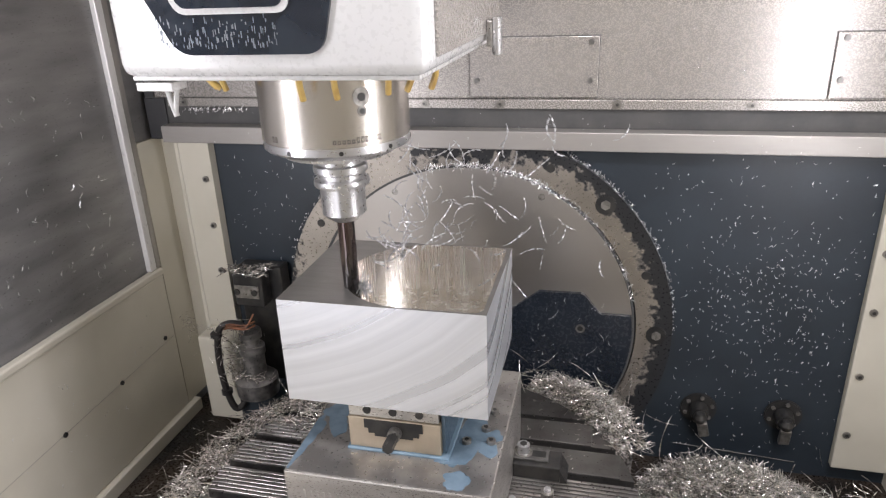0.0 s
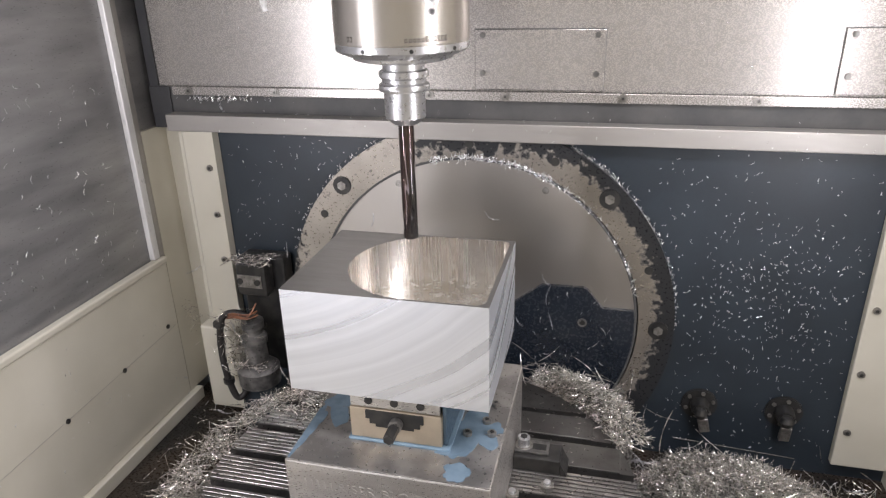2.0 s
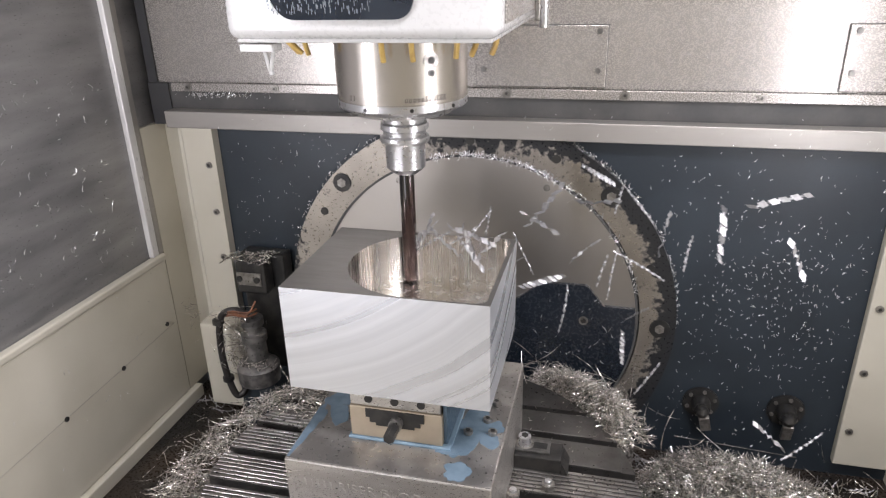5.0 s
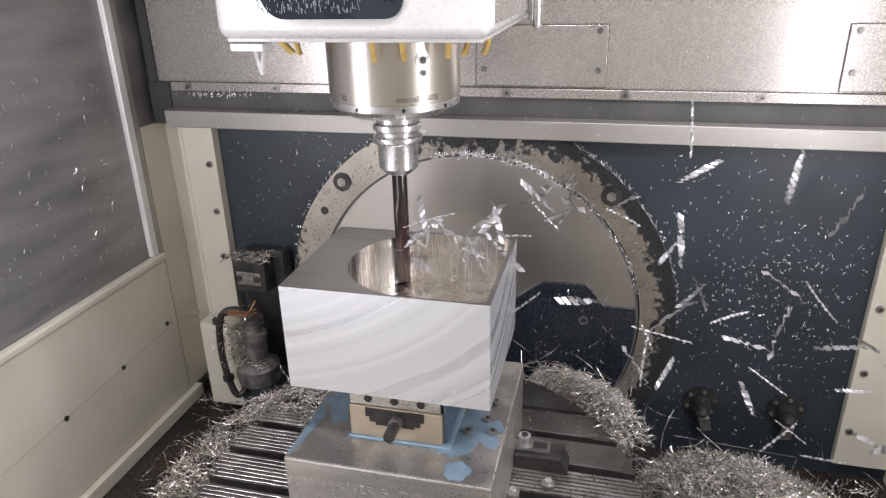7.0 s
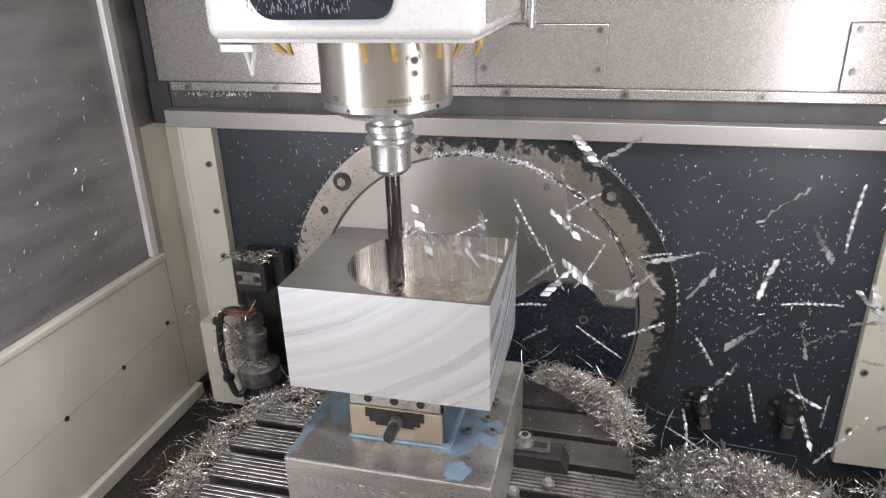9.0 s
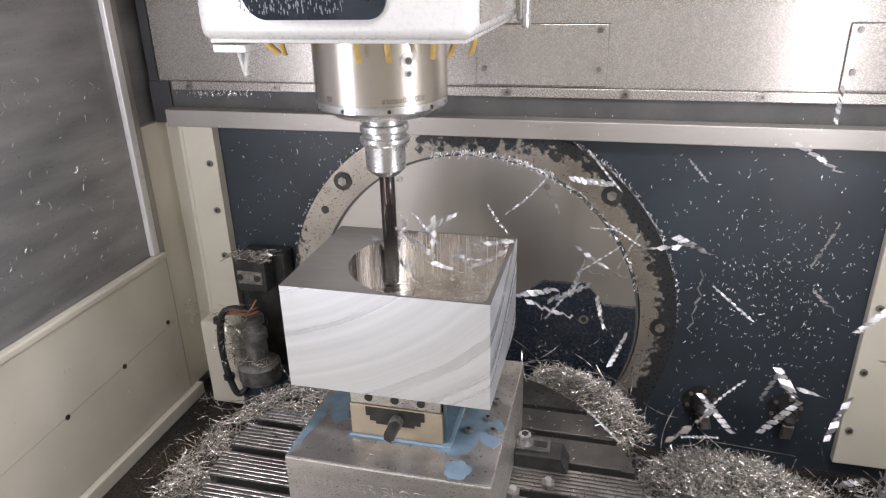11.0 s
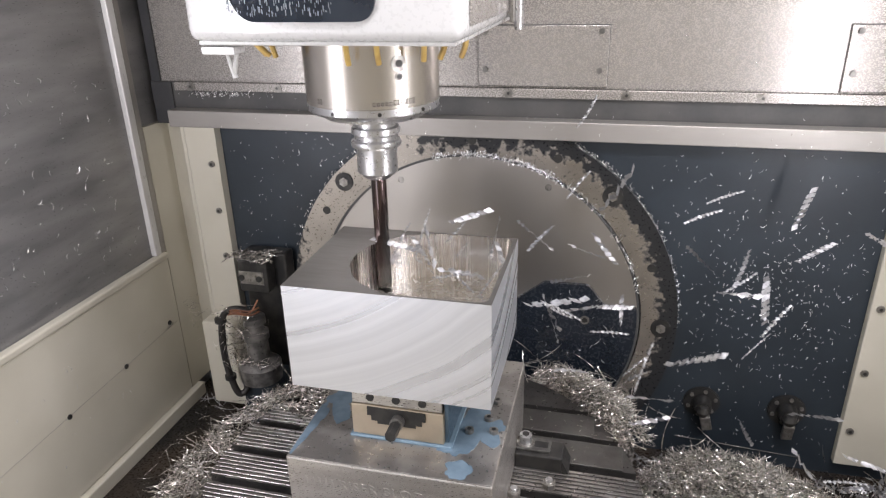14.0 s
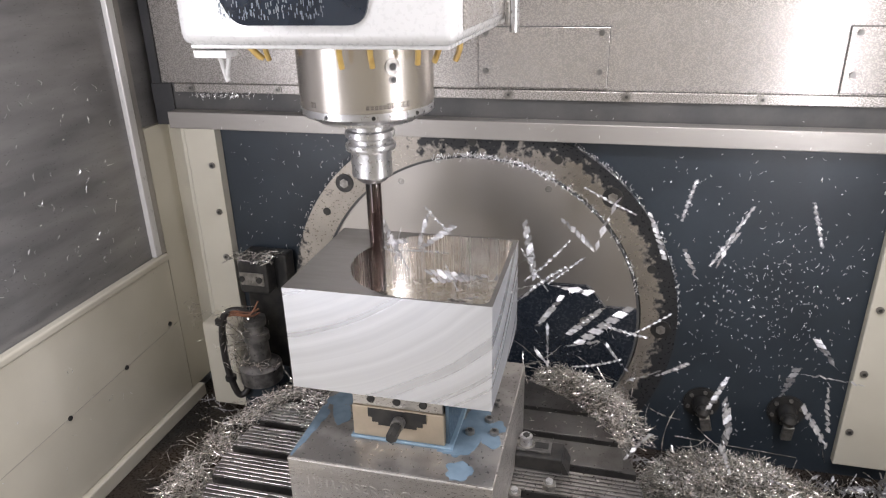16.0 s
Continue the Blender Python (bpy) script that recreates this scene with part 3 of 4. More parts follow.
step = [(-0.038, 0.0475), (-0.038, 0.035), (-0.033, 0.035), (-0.033, 0.028), (-0.025, 0.028), (-0.025, 0.024),
        (0.025, 0.024), (0.025, 0.028), (0.033, 0.028), (0.033, 0.035), (0.038, 0.035), (0.038, 0.0475)]
part("slide", prism(step, -0.0015, 0.02), BLACK, vise, "black stepped slide")
s = part("screw", cyl(0.0085, 0.012, (0.003, -0.012, 0.033), "y", 24, bevel=0.001), BOLT, vise, "steel clamping screw")
part("hexagon", cyl(0.0072, 0.024, (0.003, -0.036, 0.033), "y", 6, bevel=0.0008), BLACK, s)

# ---- workpiece ----
PCX, PCY, PR, PF = 0.026, 0.0993, 0.0962, 0.535


def pocket_outline():
    pts = [(PCX + PR * math.cos(a), PCY + PR * math.sin(a)) for a in np.linspace(radians(90), radians(270), 49)]
    x1, r = 0.1195, 0.0125
    for cx, cy, a0 in ((x1 - r, PCY - PR + r, -90), (x1 - r, PCY + PR - r, 0)):
        pts += [(cx + r * math.cos(radians(a0 + d)), cy + r * math.sin(radians(a0 + d))) for d in range(0, 91, 10)]
    return pts


def workpiece():
    block = empty("aluminium_block", (0, 0, 0))
    tagged(block, "large milled aluminium block with a deep round-ended pocket", "workpiece")
    x0, x1, y0, y1, z0, z1 = -0.125, 0.125, 0.0, 0.1985, 0.4636, 0.6
    pts = pocket_outline()
    # outer shell, top rim and pocket wall
    outer = [(x0, y1), (x0, y0), (x1, y0), (x1, y1)]
    bm = bmesh.new()
    for a, b in zip(outer, outer[1:] + outer[:1]):
        bm.faces.new([bm.verts.new((*p, z)) for p, z in ((a, z0), (b, z0), (b, z1), (a, z1))])
    bm.faces.new([bm.verts.new((*p, z0)) for p in outer])
    bmesh.ops.remove_doubles(bm, verts=bm.verts, dist=1e-5)
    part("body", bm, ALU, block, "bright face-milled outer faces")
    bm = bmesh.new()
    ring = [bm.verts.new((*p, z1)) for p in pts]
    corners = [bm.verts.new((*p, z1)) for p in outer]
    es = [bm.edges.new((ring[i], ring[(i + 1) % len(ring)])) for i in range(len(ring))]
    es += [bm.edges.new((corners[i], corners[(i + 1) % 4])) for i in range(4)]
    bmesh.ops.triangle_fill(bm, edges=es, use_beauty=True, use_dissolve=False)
    part("top_face", bm, ALUTOP, block, "grey oily top face, colour dimmed against lamp reflections")
    bm = bmesh.new()
    lo = [bm.verts.new((*p, PF)) for p in pts]
    hi = [bm.verts.new((*p, z1)) for p in pts]
    for i in range(len(pts)):
        j = (i + 1) % len(pts)
        bm.faces.new((lo[i], lo[j], hi[j], hi[i]))
    ob = part("pocket", bm, ALUIN, block, "shiny milled pocket wall")
    smooth(ob, 40)
    bm = bmesh.new()
    bm.faces.new([bm.verts.new((*p, PF)) for p in pts])
    part("pocket_floor", bm, ALUFLOOR, block, "milled pocket floor")
    return block


workpiece()

# ---- clamp on the table ----
clamp = empty("table_clamp", (0.134, 0.165, TZ))
tagged(clamp, "black steel clamp with a bright bolt on the table", "clamp")
part("bar", box(0.0, 0.068, -0.022, 0.018, 0.0, 0.024, 0.002), BLACK, clamp)
part("washer", cyl(0.014, 0.004, (0.013, 0.002, 0.024), "z", 32, bevel=0.001), BOLT, clamp)
part("slot_plate", box(0.000, 0.050, -0.013, 0.015, 0.024, 0.0275, 0.0012), DARKBOLT, clamp, "worn slotted clamp plate")
part("slot", box(0.026, 0.046, -0.005, 0.008, 0.0272, 0.0279, 0.0002), BLACK, clamp, "dark long slot")
part("chamfer", prism([(0.068, 0.0), (0.078, 0.0), (0.068, 0.020)], -0.022, 0.018), BLACK, clamp)
n = part("bolt", cyl(0.009, 0.016, (0.013, 0.002, 0.0265), "z", 32, bevel=0.001), CHROME, clamp, "bright cap bolt")
part("socket", cyl(0.0055, 0.001, (0.013, 0.002, 0.0423), "z", 6), BLACK, n)
for x, y in ((0.142, 0.085), (0.187, 0.112)):
    c = empty("slot_nut", (x, y, TZ))
    tagged(c, "small steel nut in a table slot", "nut", "nuts on the table")
    part("nut", cyl(0.010, 0.010, (0, 0, 0), "z", 6, bevel=0.001), BOLT, c)
    part("stud", cyl(0.005, 0.015, (0, 0, 0), "z", 16, bevel=0.001), CHROME, c)

# ---- tool setter in the corner ----
setter = empty("tool_setter", (-0.40, 0.40, 0.0))
tagged(setter, "black tool measuring probe on a dark bracket", "tool probe")
part("foot", box(-0.045, 0.035, -0.03, 0.055, 0.085, 0.20, 0.004), BLUE, setter)
part("back_plate", box(-0.035, 0.055, 0.02, 0.055, 0.16, 0.445, 0.004), BLACK, setter)
part("top_block", box(-0.030, 0.030, -0.01, 0.04, 0.375, 0.44, 0.003), BLACK, setter, "black block with two screws")
part("name_plate", box(-0.028, 0.022, -0.0125, -0.01, 0.392, 0.418, 0.001), BOLT, setter)
for x in (-0.022, 0.014):
    part("screw", cyl(0.006, 0.004, (x, -0.0155, 0.405), "y", 16), BLACK, setter)
probe = part("probe", lathe([(0.030, 0.195), (0.040, 0.20), (0.041, 0.232), (0.034, 0.238), (0.022, 0.245), (0.020, 0.285), (0.024, 0.287),
             (0.024, 0.302), (0.015, 0.305), (0.015, 0.318), (0.021, 0.320), (0.021, 0.334), (0.008, 0.337), (0.0, 0.338)], 32),
             mat("worn_probe_steel", (0.12, 0.117, 0.113), 0.36, 0.6, (0.26, 0.25, 0.24), 40, bump=0.05), setter, "stacked dark steel probe")
probe.location = (0.002, -0.03, 0)
smooth(probe)
bracket = tagged(part("cable_bracket", box(-0.526, -0.448, 0.385, 0.44, 0.113, 0.300, 0.004), CREAM), "cream painted cable box at the column foot", "cable box")
hose = empty("cable_hose", (0, 0, 0))
tagged(hose, "black cable hose looping beside the probe", "cable")
smooth(part("hose", tube(bend([(-0.40, 0.36, 0.347), (-0.425, 0.355, 0.355), (-0.448, 0.35, 0.343), (-0.459, 0.35, 0.30), (-0.460, 0.35, 0.24), (-0.452, 0.35, 0.19),
                                (-0.443, 0.352, 0.166), (-0.432, 0.36, 0.170), (-0.425, 0.37, 0.19)]), 0.0065, 10), CABLE, hose), 60)
for z, x in ((0.325, -0.457), (0.20, -0.455)):
    part("clip", cyl(0.011, 0.010, (x, 0.35, z), "z", 16, bevel=0.001), BLACK, hose)
for i in range(3):
    z = 0.346 + 0.004 * i
    part("wire", tube(bend([(-0.44, 0.352, z - 0.004), (-0.42, 0.345, z + 0.004), (-0.395, 0.352, z), (-0.385, 0.37, z + 0.02 * (i % 2))]), 0.0018, 6), COPPER, hose, "brown wire")

setting("sheet_edge", tube([(0.39, 0.4585, 0.123), (0.60, 0.4585, 0.110)], 0.0007, 6), TABLE, "thin worn sheet edge low on the back wall", "edge")

# ---- two coolant valves on the back wall ----
for x, z, lean in ((0.427, 0.205, -14), (0.567, 0.208, -2)):
    v = empty("coolant_valve", (x, WALL, z))
    tagged(v, "black round coolant outlet with a grey lever", "valve", "coolant valves")
    smooth(part("base", cyl(0.031, 0.006, (0, -0.006, 0), "y", 32, bevel=0.002), BLACK, v))
    for k in range(6):
        a = radians(60 * k + 20)
        part("screw", cyl(0.0035, 0.003, (0.024 * math.cos(a), -0.009, 0.024 * math.sin(a)), "y", 12), BOLT, v)
    smooth(part("neck", cyl(0.014, 0.022, (0, -0.028, 0), "y", 24, r2=0.017, bevel=0.001), BLACK, v))
    part("ball", lathe([(0.0, -0.012), (0.008, -0.009), (0.012, 0), (0.008, 0.009), (0.0, 0.012)], 20), BLACK, v).location = (0, -0.032, 0)
    lever = part("lever", box(-0.008, 0.010, -0.006, 0.004, -0.048, -0.012, 0.002), BOLT, v, "bare grey metal lever")
    lever.matrix_local = pose(0, -0.034, 0, 18, lean, 0)

# ---- spindle head: origin on the axis at the lower end of the tool holder ----
def spindle_head():
    head = empty("spindle_head", (-0.05, 0.05, 0.69))
    tagged(head, "white enamelled spindle head with a steel spindle nose", "spindle head")
    hood = part("hood", box(-0.146, 0.146, -0.150, 0.215, 0.177, 0.62, 0.012, 3), WHITE, head, "white enamelled hood")
    smooth(hood, 50)
    part("lip", box(-0.138, 0.138, -0.142, 0.205, 0.1735, 0.178, 0.0015), WHITE, head)
    part("side_cover", box(0.1462, 0.149, -0.12, 0.215, 0.19, 0.62, 0.001), STEEL, head, "bare stainless side cover")
    # black badge panel and its blank plate
    def rounded(corners, r):
        pts = []
        for i, c in enumerate(corners):
            c, p, q = Vector(c), Vector(corners[i - 1]), Vector(corners[(i + 1) % len(corners)])
            u, w = (p - c).normalized(), (q - c).normalized()
            for k in range(7):
                t = k / 6
                pts.append(tuple((c + u * r) * (1 - t) ** 2 + c * 2 * t * (1 - t) + (c + w * r) * t * t))
        return pts
    badge = part("badge_panel", prism(rounded([(-0.132, 0.40), (-0.112, 0.262), (-0.078, 0.197), (0.058, 0.197), (0.074, 0.262), (0.080, 0.40)], 0.016), -0.1535, -0.1495), GLOSS, head, "glossy black panel splashed with coolant")
    part("badge_frame", prism(rounded([(-0.105, 0.40), (-0.092, 0.272), (-0.072, 0.2305), (0.030, 0.2305), (0.039, 0.272), (0.041, 0.40)], 0.010), -0.1555, -0.1530), WHITE, badge, "white frame line")
    part("badge_plate", prism(rounded([(-0.099, 0.40), (-0.086, 0.273), (-0.068, 0.2355), (0.026, 0.2355), (0.0335, 0.273), (0.036, 0.40)], 0.008), -0.1570, -0.1545), GLOSS, badge)
    for x in (-0.071, 0.012):
        part("badge_screw", cyl(0.006, 0.003, (x, -0.1598, 0.249), "y", 20, bevel=0.0008), CHROME, badge)
    for x in np.linspace(-0.067, 0.008, 7):
        part("badge_mark", box(x - 0.004, x + 0.0045, -0.1577, -0.1565, 0.2615, 0.273), WHITE, badge)
    for k in range(120):
        x, z = random.uniform(-0.095, 0.02), 0.202 + abs(random.gauss(0, 0.012))
        part("splash", box(x - random.uniform(0.0002, 0.0006), x + 0.0004, -0.1538, -0.1533, z, z + random.uniform(0.001, 0.006)), SPLASH, badge)
    # side latch pin
    part("latch", box(0.149, 0.156, 0.11, 0.135, 0.175, 0.205, 0.002), BOLT, head)
    part("latch_pin", cyl(0.006, 0.042, (0.160, 0.12, 0.166), "z", 20, bevel=0.001), CHROME, head)
    # spindle nose
    nose = part("nose", lathe([(0.081, 0.30), (0.081, 0.0975), (0.0803, 0.0968), (0.0803, 0.0962)], 96), SPIN, head, "cylindrical steel spindle nose")
    smooth(nose, 25)
    smooth(part("nose_ring", lathe([(0.0803, 0.0962), (0.0806, 0.0955), (0.0806, 0.0885), (0.0785, 0.0862), (0.068, 0.0815), (0.062, 0.0800), (0.0605, 0.0765), (0.052, 0.0742), (0.036, 0.0715), (0.03, 0.0715)], 96), CHROME, nose, "bright ring at the lower end"), 20)
    for k in range(9):
        p = part("nose_screw", cyl(0.0024, 0.002, (0, 0, 0), "x", 10), BLACK, nose)
        p.matrix_local = Matrix.Rotation(radians(40 * k - 106), 4, "Z") @ Matrix.Translation((0.0792, 0, 0.0915))
    for z, r0, r1 in ((0.1465, 0.0092, 0.0042), (0.1325, 0.0050, 0.003)):
        f = radians(-48.5)
        p = part("port", cyl(r0, 0.0016, (0, 0, 0), "x", 24, bevel=0.0005), BOLT, nose, "round port")
        spot = Matrix.Rotation(f, 4, "Z") @ Matrix.Translation((0.0803, 0, z))
        p.matrix_local = spot
        q = part("port_hole", cyl(r1, 0.0024, (0, 0, 0), "x", 16), GAP, nose)
        q.matrix_local = spot
    # worn engraved marks round the nose
    for k, a in enumerate(list(np.linspace(-70, -36, 11)) + [-121, -117.5]):
        h = 0.0062 if k > 4 else 0.0042
        p = part("engraved_mark", box(0.0806, 0.08125, -0.0017, 0.0017, 0.1010, 0.1010 + h), DARKST, nose)
        p.matrix_local = Matrix.Rotation(radians(a), 4, "Z")
        p = part("engraved_mark", box(0.0808, 0.0815, -0.0006, 0.0006, 0.1025, 0.1010 + h - 0.0012), SPIN, nose)
        p.matrix_local = Matrix.Rotation(radians(a), 4, "Z")
    # coolant tubes under the hood
    for x, y, lean in ((-0.136, -0.03, 40), (-0.131, -0.035, 30), (-0.126, -0.04, 34), (-0.103, -0.05, 4), (0.012, -0.108, 0), (0.043, -0.100, 0), (0.086, -0.07, -8), (0.104, -0.05, -22), (0.124, -0.035, -20)):
        s = 0.018 * math.tan(radians(lean))
        part("coolant_tube", tube(bend([(x, y, 0.176), (x, y, 0.166), (x + s * 0.4, y + 0.002, 0.158), (x + s, y + 0.005, 0.150)], 4), 0.0032, 8), YELLOW, head, "yellow coolant tube")
    b = part("hook", tube(bend([(-0.117, -0.125, 0.172), (-0.113, -0.125, 0.150), (-0.110, -0.125, 0.138)], 4), 0.0028, 8), WHITE, head, "white plastic nozzle arm")
    part("hook_brace", tube([(-0.103, -0.125, 0.172), (-0.111, -0.125, 0.142)], 0.0024, 8), WHITE, b)
    part("hook_base", box(-0.136, -0.098, -0.142, -0.118, 0.164, 0.172, 0.001), WHITE, b)
    return head


def cutter(head):
    tool = part("tool_holder", lathe([(0.0, 0.074), (0.026, 0.074), (0.026, 0.0635), (0.0300, 0.0620), (0.0308, 0.0600), (0.0308, 0.0550), (0.0275, 0.0525), (0.0272, 0.0478),
                (0.0312, 0.0455), (0.0316, 0.0430), (0.0316, 0.0400), (0.0305, 0.0380), (0.0260, 0.0372), (0.0256, 0.0355), (0.0254, 0.005), (0.0240, 0.0035), (0.0190, -0.001), (0.0150, -0.004), (0.0, -0.004)], 64), CHROME, head, "polished steel tool holder")
    smooth(tool, 30)
    # end mill: a shank with shallow straight flutes and three helical edges at the tip
    bm = bmesh.new()
    rows = []
    for k in range(41):
        z = -0.003 - 0.154 * k / 40
        ring = []
        flute = 0.0 if z > -0.045 else min(1.0, (-0.045 - z) / 0.012)
        for i in range(48):
            a = 2 * math.pi * i / 48
            g = max(0.0, math.cos(3 * (a + 18 * z)))
            r = 0.0100 - 0.0009 * flute * g ** 2
            ring.append(bm.verts.new((r * math.cos(a), r * math.sin(a), z)))
        rows.append(ring)
    for a, b in zip(rows, rows[1:]):
        for i in range(48):
            j = (i + 1) % 48
            bm.faces.new((a[i], a[j], b[j], b[i]))
    bm.faces.new(rows[0])
    bm.faces.new(rows[-1][::-1])
    mill = part("end_mill", bm, CARBIDE, tool, "dark coated carbide end mill")
    smooth(mill, 40)
    return tool


SPINDLE = spindle_head()
TOOL = cutter(SPINDLE)

# ---- swarf lying about: uncountable strips, one object a heap ----
RND = random.Random(7)


def swarf_heap(name, spots, label, core=None):
    """spots: (x, y, z, spread of tilt, length, width)."""
    items = []
    for x, y, z, tilt, length, width in spots:
        a = RND.uniform(0, 2 * math.pi)
        way = (math.cos(a), math.sin(a), RND.gauss(0, tilt))
        items.append(((x, y, z), way, length, width, RND.uniform(0.4, 2.2), RND.uniform(-0.13, 0.13)))
    ob = new(name, ribbons(items))
    ob.data.materials.append(SWARF)
    tagged(ob, label, "swarf heap", kind="stuff")
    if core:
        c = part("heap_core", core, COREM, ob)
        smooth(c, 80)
    return ob


def mound(cx, cy, rx, ry, z0, z1, seg=40, rings=8, rough=0.006):
    """The packed inside of a heap, an uneven dome."""
    bm = bmesh.new()
    rows = []
    for k in range(rings + 1):
        s = k / rings
        row = []
        for i in range(seg):
            a = 2 * math.pi * i / seg
            wob = 1 + 0.10 * math.sin(3 * a + 1) + 0.06 * math.sin(7 * a)
            z = z0 + (z1 - z0) * (1 - s * s) ** 0.8 if s < 1 else z0 - 0.01
            row.append(bm.verts.new((cx + rx * s * wob * math.cos(a), cy + ry * s * wob * math.sin(a), z + RND.uniform(-rough, rough))))
        rows.append(row)
    for a, b in zip(rows[1:], rows[2:]):
        for i in range(seg):
            j = (i + 1) % seg
            bm.faces.new((a[i], a[j], b[j], b[i]))
    bm.faces.new(rows[1])
    bmesh.ops.delete(bm, geom=rows[0], context="VERTS")
    return bm


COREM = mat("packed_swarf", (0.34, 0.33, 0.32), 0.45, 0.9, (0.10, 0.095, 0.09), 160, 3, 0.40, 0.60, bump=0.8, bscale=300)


def dome_spots(n, cx, cy, rx, ry, z0, z1, loose=0.012):
    out = []
    for _ in range(n):
        a, s = RND.uniform(0, 2 * math.pi), math.sqrt(RND.random())
        wob = 1 + 0.10 * math.sin(3 * a + 1) + 0.06 * math.sin(7 * a)
        z = z0 + (z1 - z0) * (1 - s * s) ** 0.8 + RND.uniform(-0.002, loose)
        out.append((cx + rx * s * wob * math.cos(a), cy + ry * s * wob * math.sin(a), z, 0.35, RND.uniform(0.018, 0.052), RND.uniform(0.0009, 0.0019)))
    return out


def sector(a0, a1, r0, r1, z0, z1, n=30, skew=1.0):
    """The packed inside of a heap that lies round the table's edge."""
    bm = bmesh.new()
    rows = []
    for i in range(n + 1):
        a = radians(a0 + (a1 - a0) * i / n)
        fade = max(0.0, math.sin(math.pi * (i / n) ** skew)) ** 0.5
        row = []
        for r, z in ((r0, z0 - 0.14), (r0, z0), (r0 * 0.6 + r1 * 0.4, z0 + (z1 - z0) * fade), (r1, z0 + (z1 - z0) * 0.4 * fade), (r1, z0 - 0.14)):
            row.append(bm.verts.new((TC[0] + r * math.cos(a), TC[1] + r * math.sin(a), z + RND.uniform(-0.003, 0.003))))
        rows.append(row)
    for p, q in zip(rows, rows[1:]):
        for k in range(4):
            bm.faces.new((p[k], p[k + 1], q[k + 1], q[k]))
    bm.faces.new(rows[0])
    bm.faces.new(rows[-1][::-1])
    return bm


def sector_spots(n, a0, a1, r0, r1, z0, z1, lengths=(0.012, 0.045), skew=1.0):
    out = []
    for _ in range(n):
        u, v = RND.random(), RND.random()
        a, r = radians(a0 + (a1 - a0) * u), r0 + (r1 - r0) * v
        fade = math.sin(math.pi * u ** skew) ** 0.5
        h = (v / 0.4 if v < 0.4 else 1 - 0.6 * (v - 0.4) / 0.6) * fade
        out.append((TC[0] + r * math.cos(a), TC[1] + r * math.sin(a), z0 + (z1 - z0) * h + RND.uniform(-0.002, 0.011), 0.35, RND.uniform(*lengths), RND.uniform(0.0009, 0.0019)))
    return out


def uneven(spots, scale, low):
    """Leaves gaps in a heap, so that its outline is ragged."""
    return [q for q in spots if noise.noise(Vector((q[0] * scale, q[1] * scale, 3.1))) > low + RND.uniform(-0.25, 0.15)]


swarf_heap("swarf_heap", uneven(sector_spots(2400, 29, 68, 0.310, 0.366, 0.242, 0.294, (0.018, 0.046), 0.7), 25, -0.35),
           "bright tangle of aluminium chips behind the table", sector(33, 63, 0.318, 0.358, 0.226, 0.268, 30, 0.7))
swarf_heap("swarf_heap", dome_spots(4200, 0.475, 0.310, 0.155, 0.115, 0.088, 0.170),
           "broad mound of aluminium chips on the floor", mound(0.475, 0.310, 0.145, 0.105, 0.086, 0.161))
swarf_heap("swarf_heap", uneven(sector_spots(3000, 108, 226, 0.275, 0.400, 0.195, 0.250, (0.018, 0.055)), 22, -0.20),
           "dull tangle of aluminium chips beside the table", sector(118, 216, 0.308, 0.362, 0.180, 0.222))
spots = [(RND.uniform(-0.275, -0.125), RND.uniform(0.185, 0.345), 0.267 + RND.uniform(0, 0.016), 0.3, RND.uniform(0.010, 0.030), RND.uniform(0.0015, 0.0032)) for _ in range(520)]
spots += [(RND.uniform(-0.20, -0.128), RND.gauss(0.155, 0.012), 0.268 + RND.uniform(0, 0.006), 0.2, RND.uniform(0.008, 0.02), 0.002) for _ in range(60)]
swarf_heap("swarf_layer", spots, "layer of bright aluminium chips on the table")
spots = [(RND.uniform(0.30, 0.72), RND.uniform(0.10, 0.44), 0.090 + RND.uniform(0, 0.012), 0.25, RND.uniform(0.012, 0.05), RND.uniform(0.0013, 0.0028)) for _ in range(520)]
spots += [(RND.uniform(-0.56, -0.30), RND.uniform(0.05, 0.43), 0.090 + RND.uniform(0, 0.01), 0.25, RND.uniform(0.01, 0.03), RND.uniform(0.0012, 0.0024)) for _ in range(120)]
spots += [(RND.uniform(0.13, 0.29), RND.uniform(0.0, 0.33), 0.2665, 0.02, RND.uniform(0.003, 0.009), 0.0012) for _ in range(70)]
swarf_heap("loose_swarf", spots, "loose aluminium chips strewn on floor and table")
spots = []
for _ in range(60):
    a, r = radians(RND.choice((RND.uniform(25, 70), RND.uniform(110, 215)))), RND.uniform(0.30, 0.41)
    spots.append((TC[0] + r * math.cos(a), TC[1] + r * math.sin(a), (0.285 if a < 1.3 else 0.245) + RND.uniform(-0.02, 0.012), 0.5, RND.uniform(0.05, 0.085), RND.uniform(0.0016, 0.0028)))
spots += [(0.455 + RND.gauss(0, 0.10), 0.30 + RND.gauss(0, 0.06), 0.155 + RND.uniform(-0.03, 0.012), 0.35, RND.uniform(0.045, 0.08), 0.002) for _ in range(60)]
swarf_heap("swarf_strands", spots, "long curled aluminium strands sticking out of the heaps")
# chips on the tool setter
spots = [(-0.40 + RND.uniform(-0.04, 0.05), 0.385 + RND.uniform(-0.02, 0.03), 0.447 + RND.uniform(0, 0.008), 0.2, RND.uniform(0.01, 0.035), 0.002) for _ in range(90)]
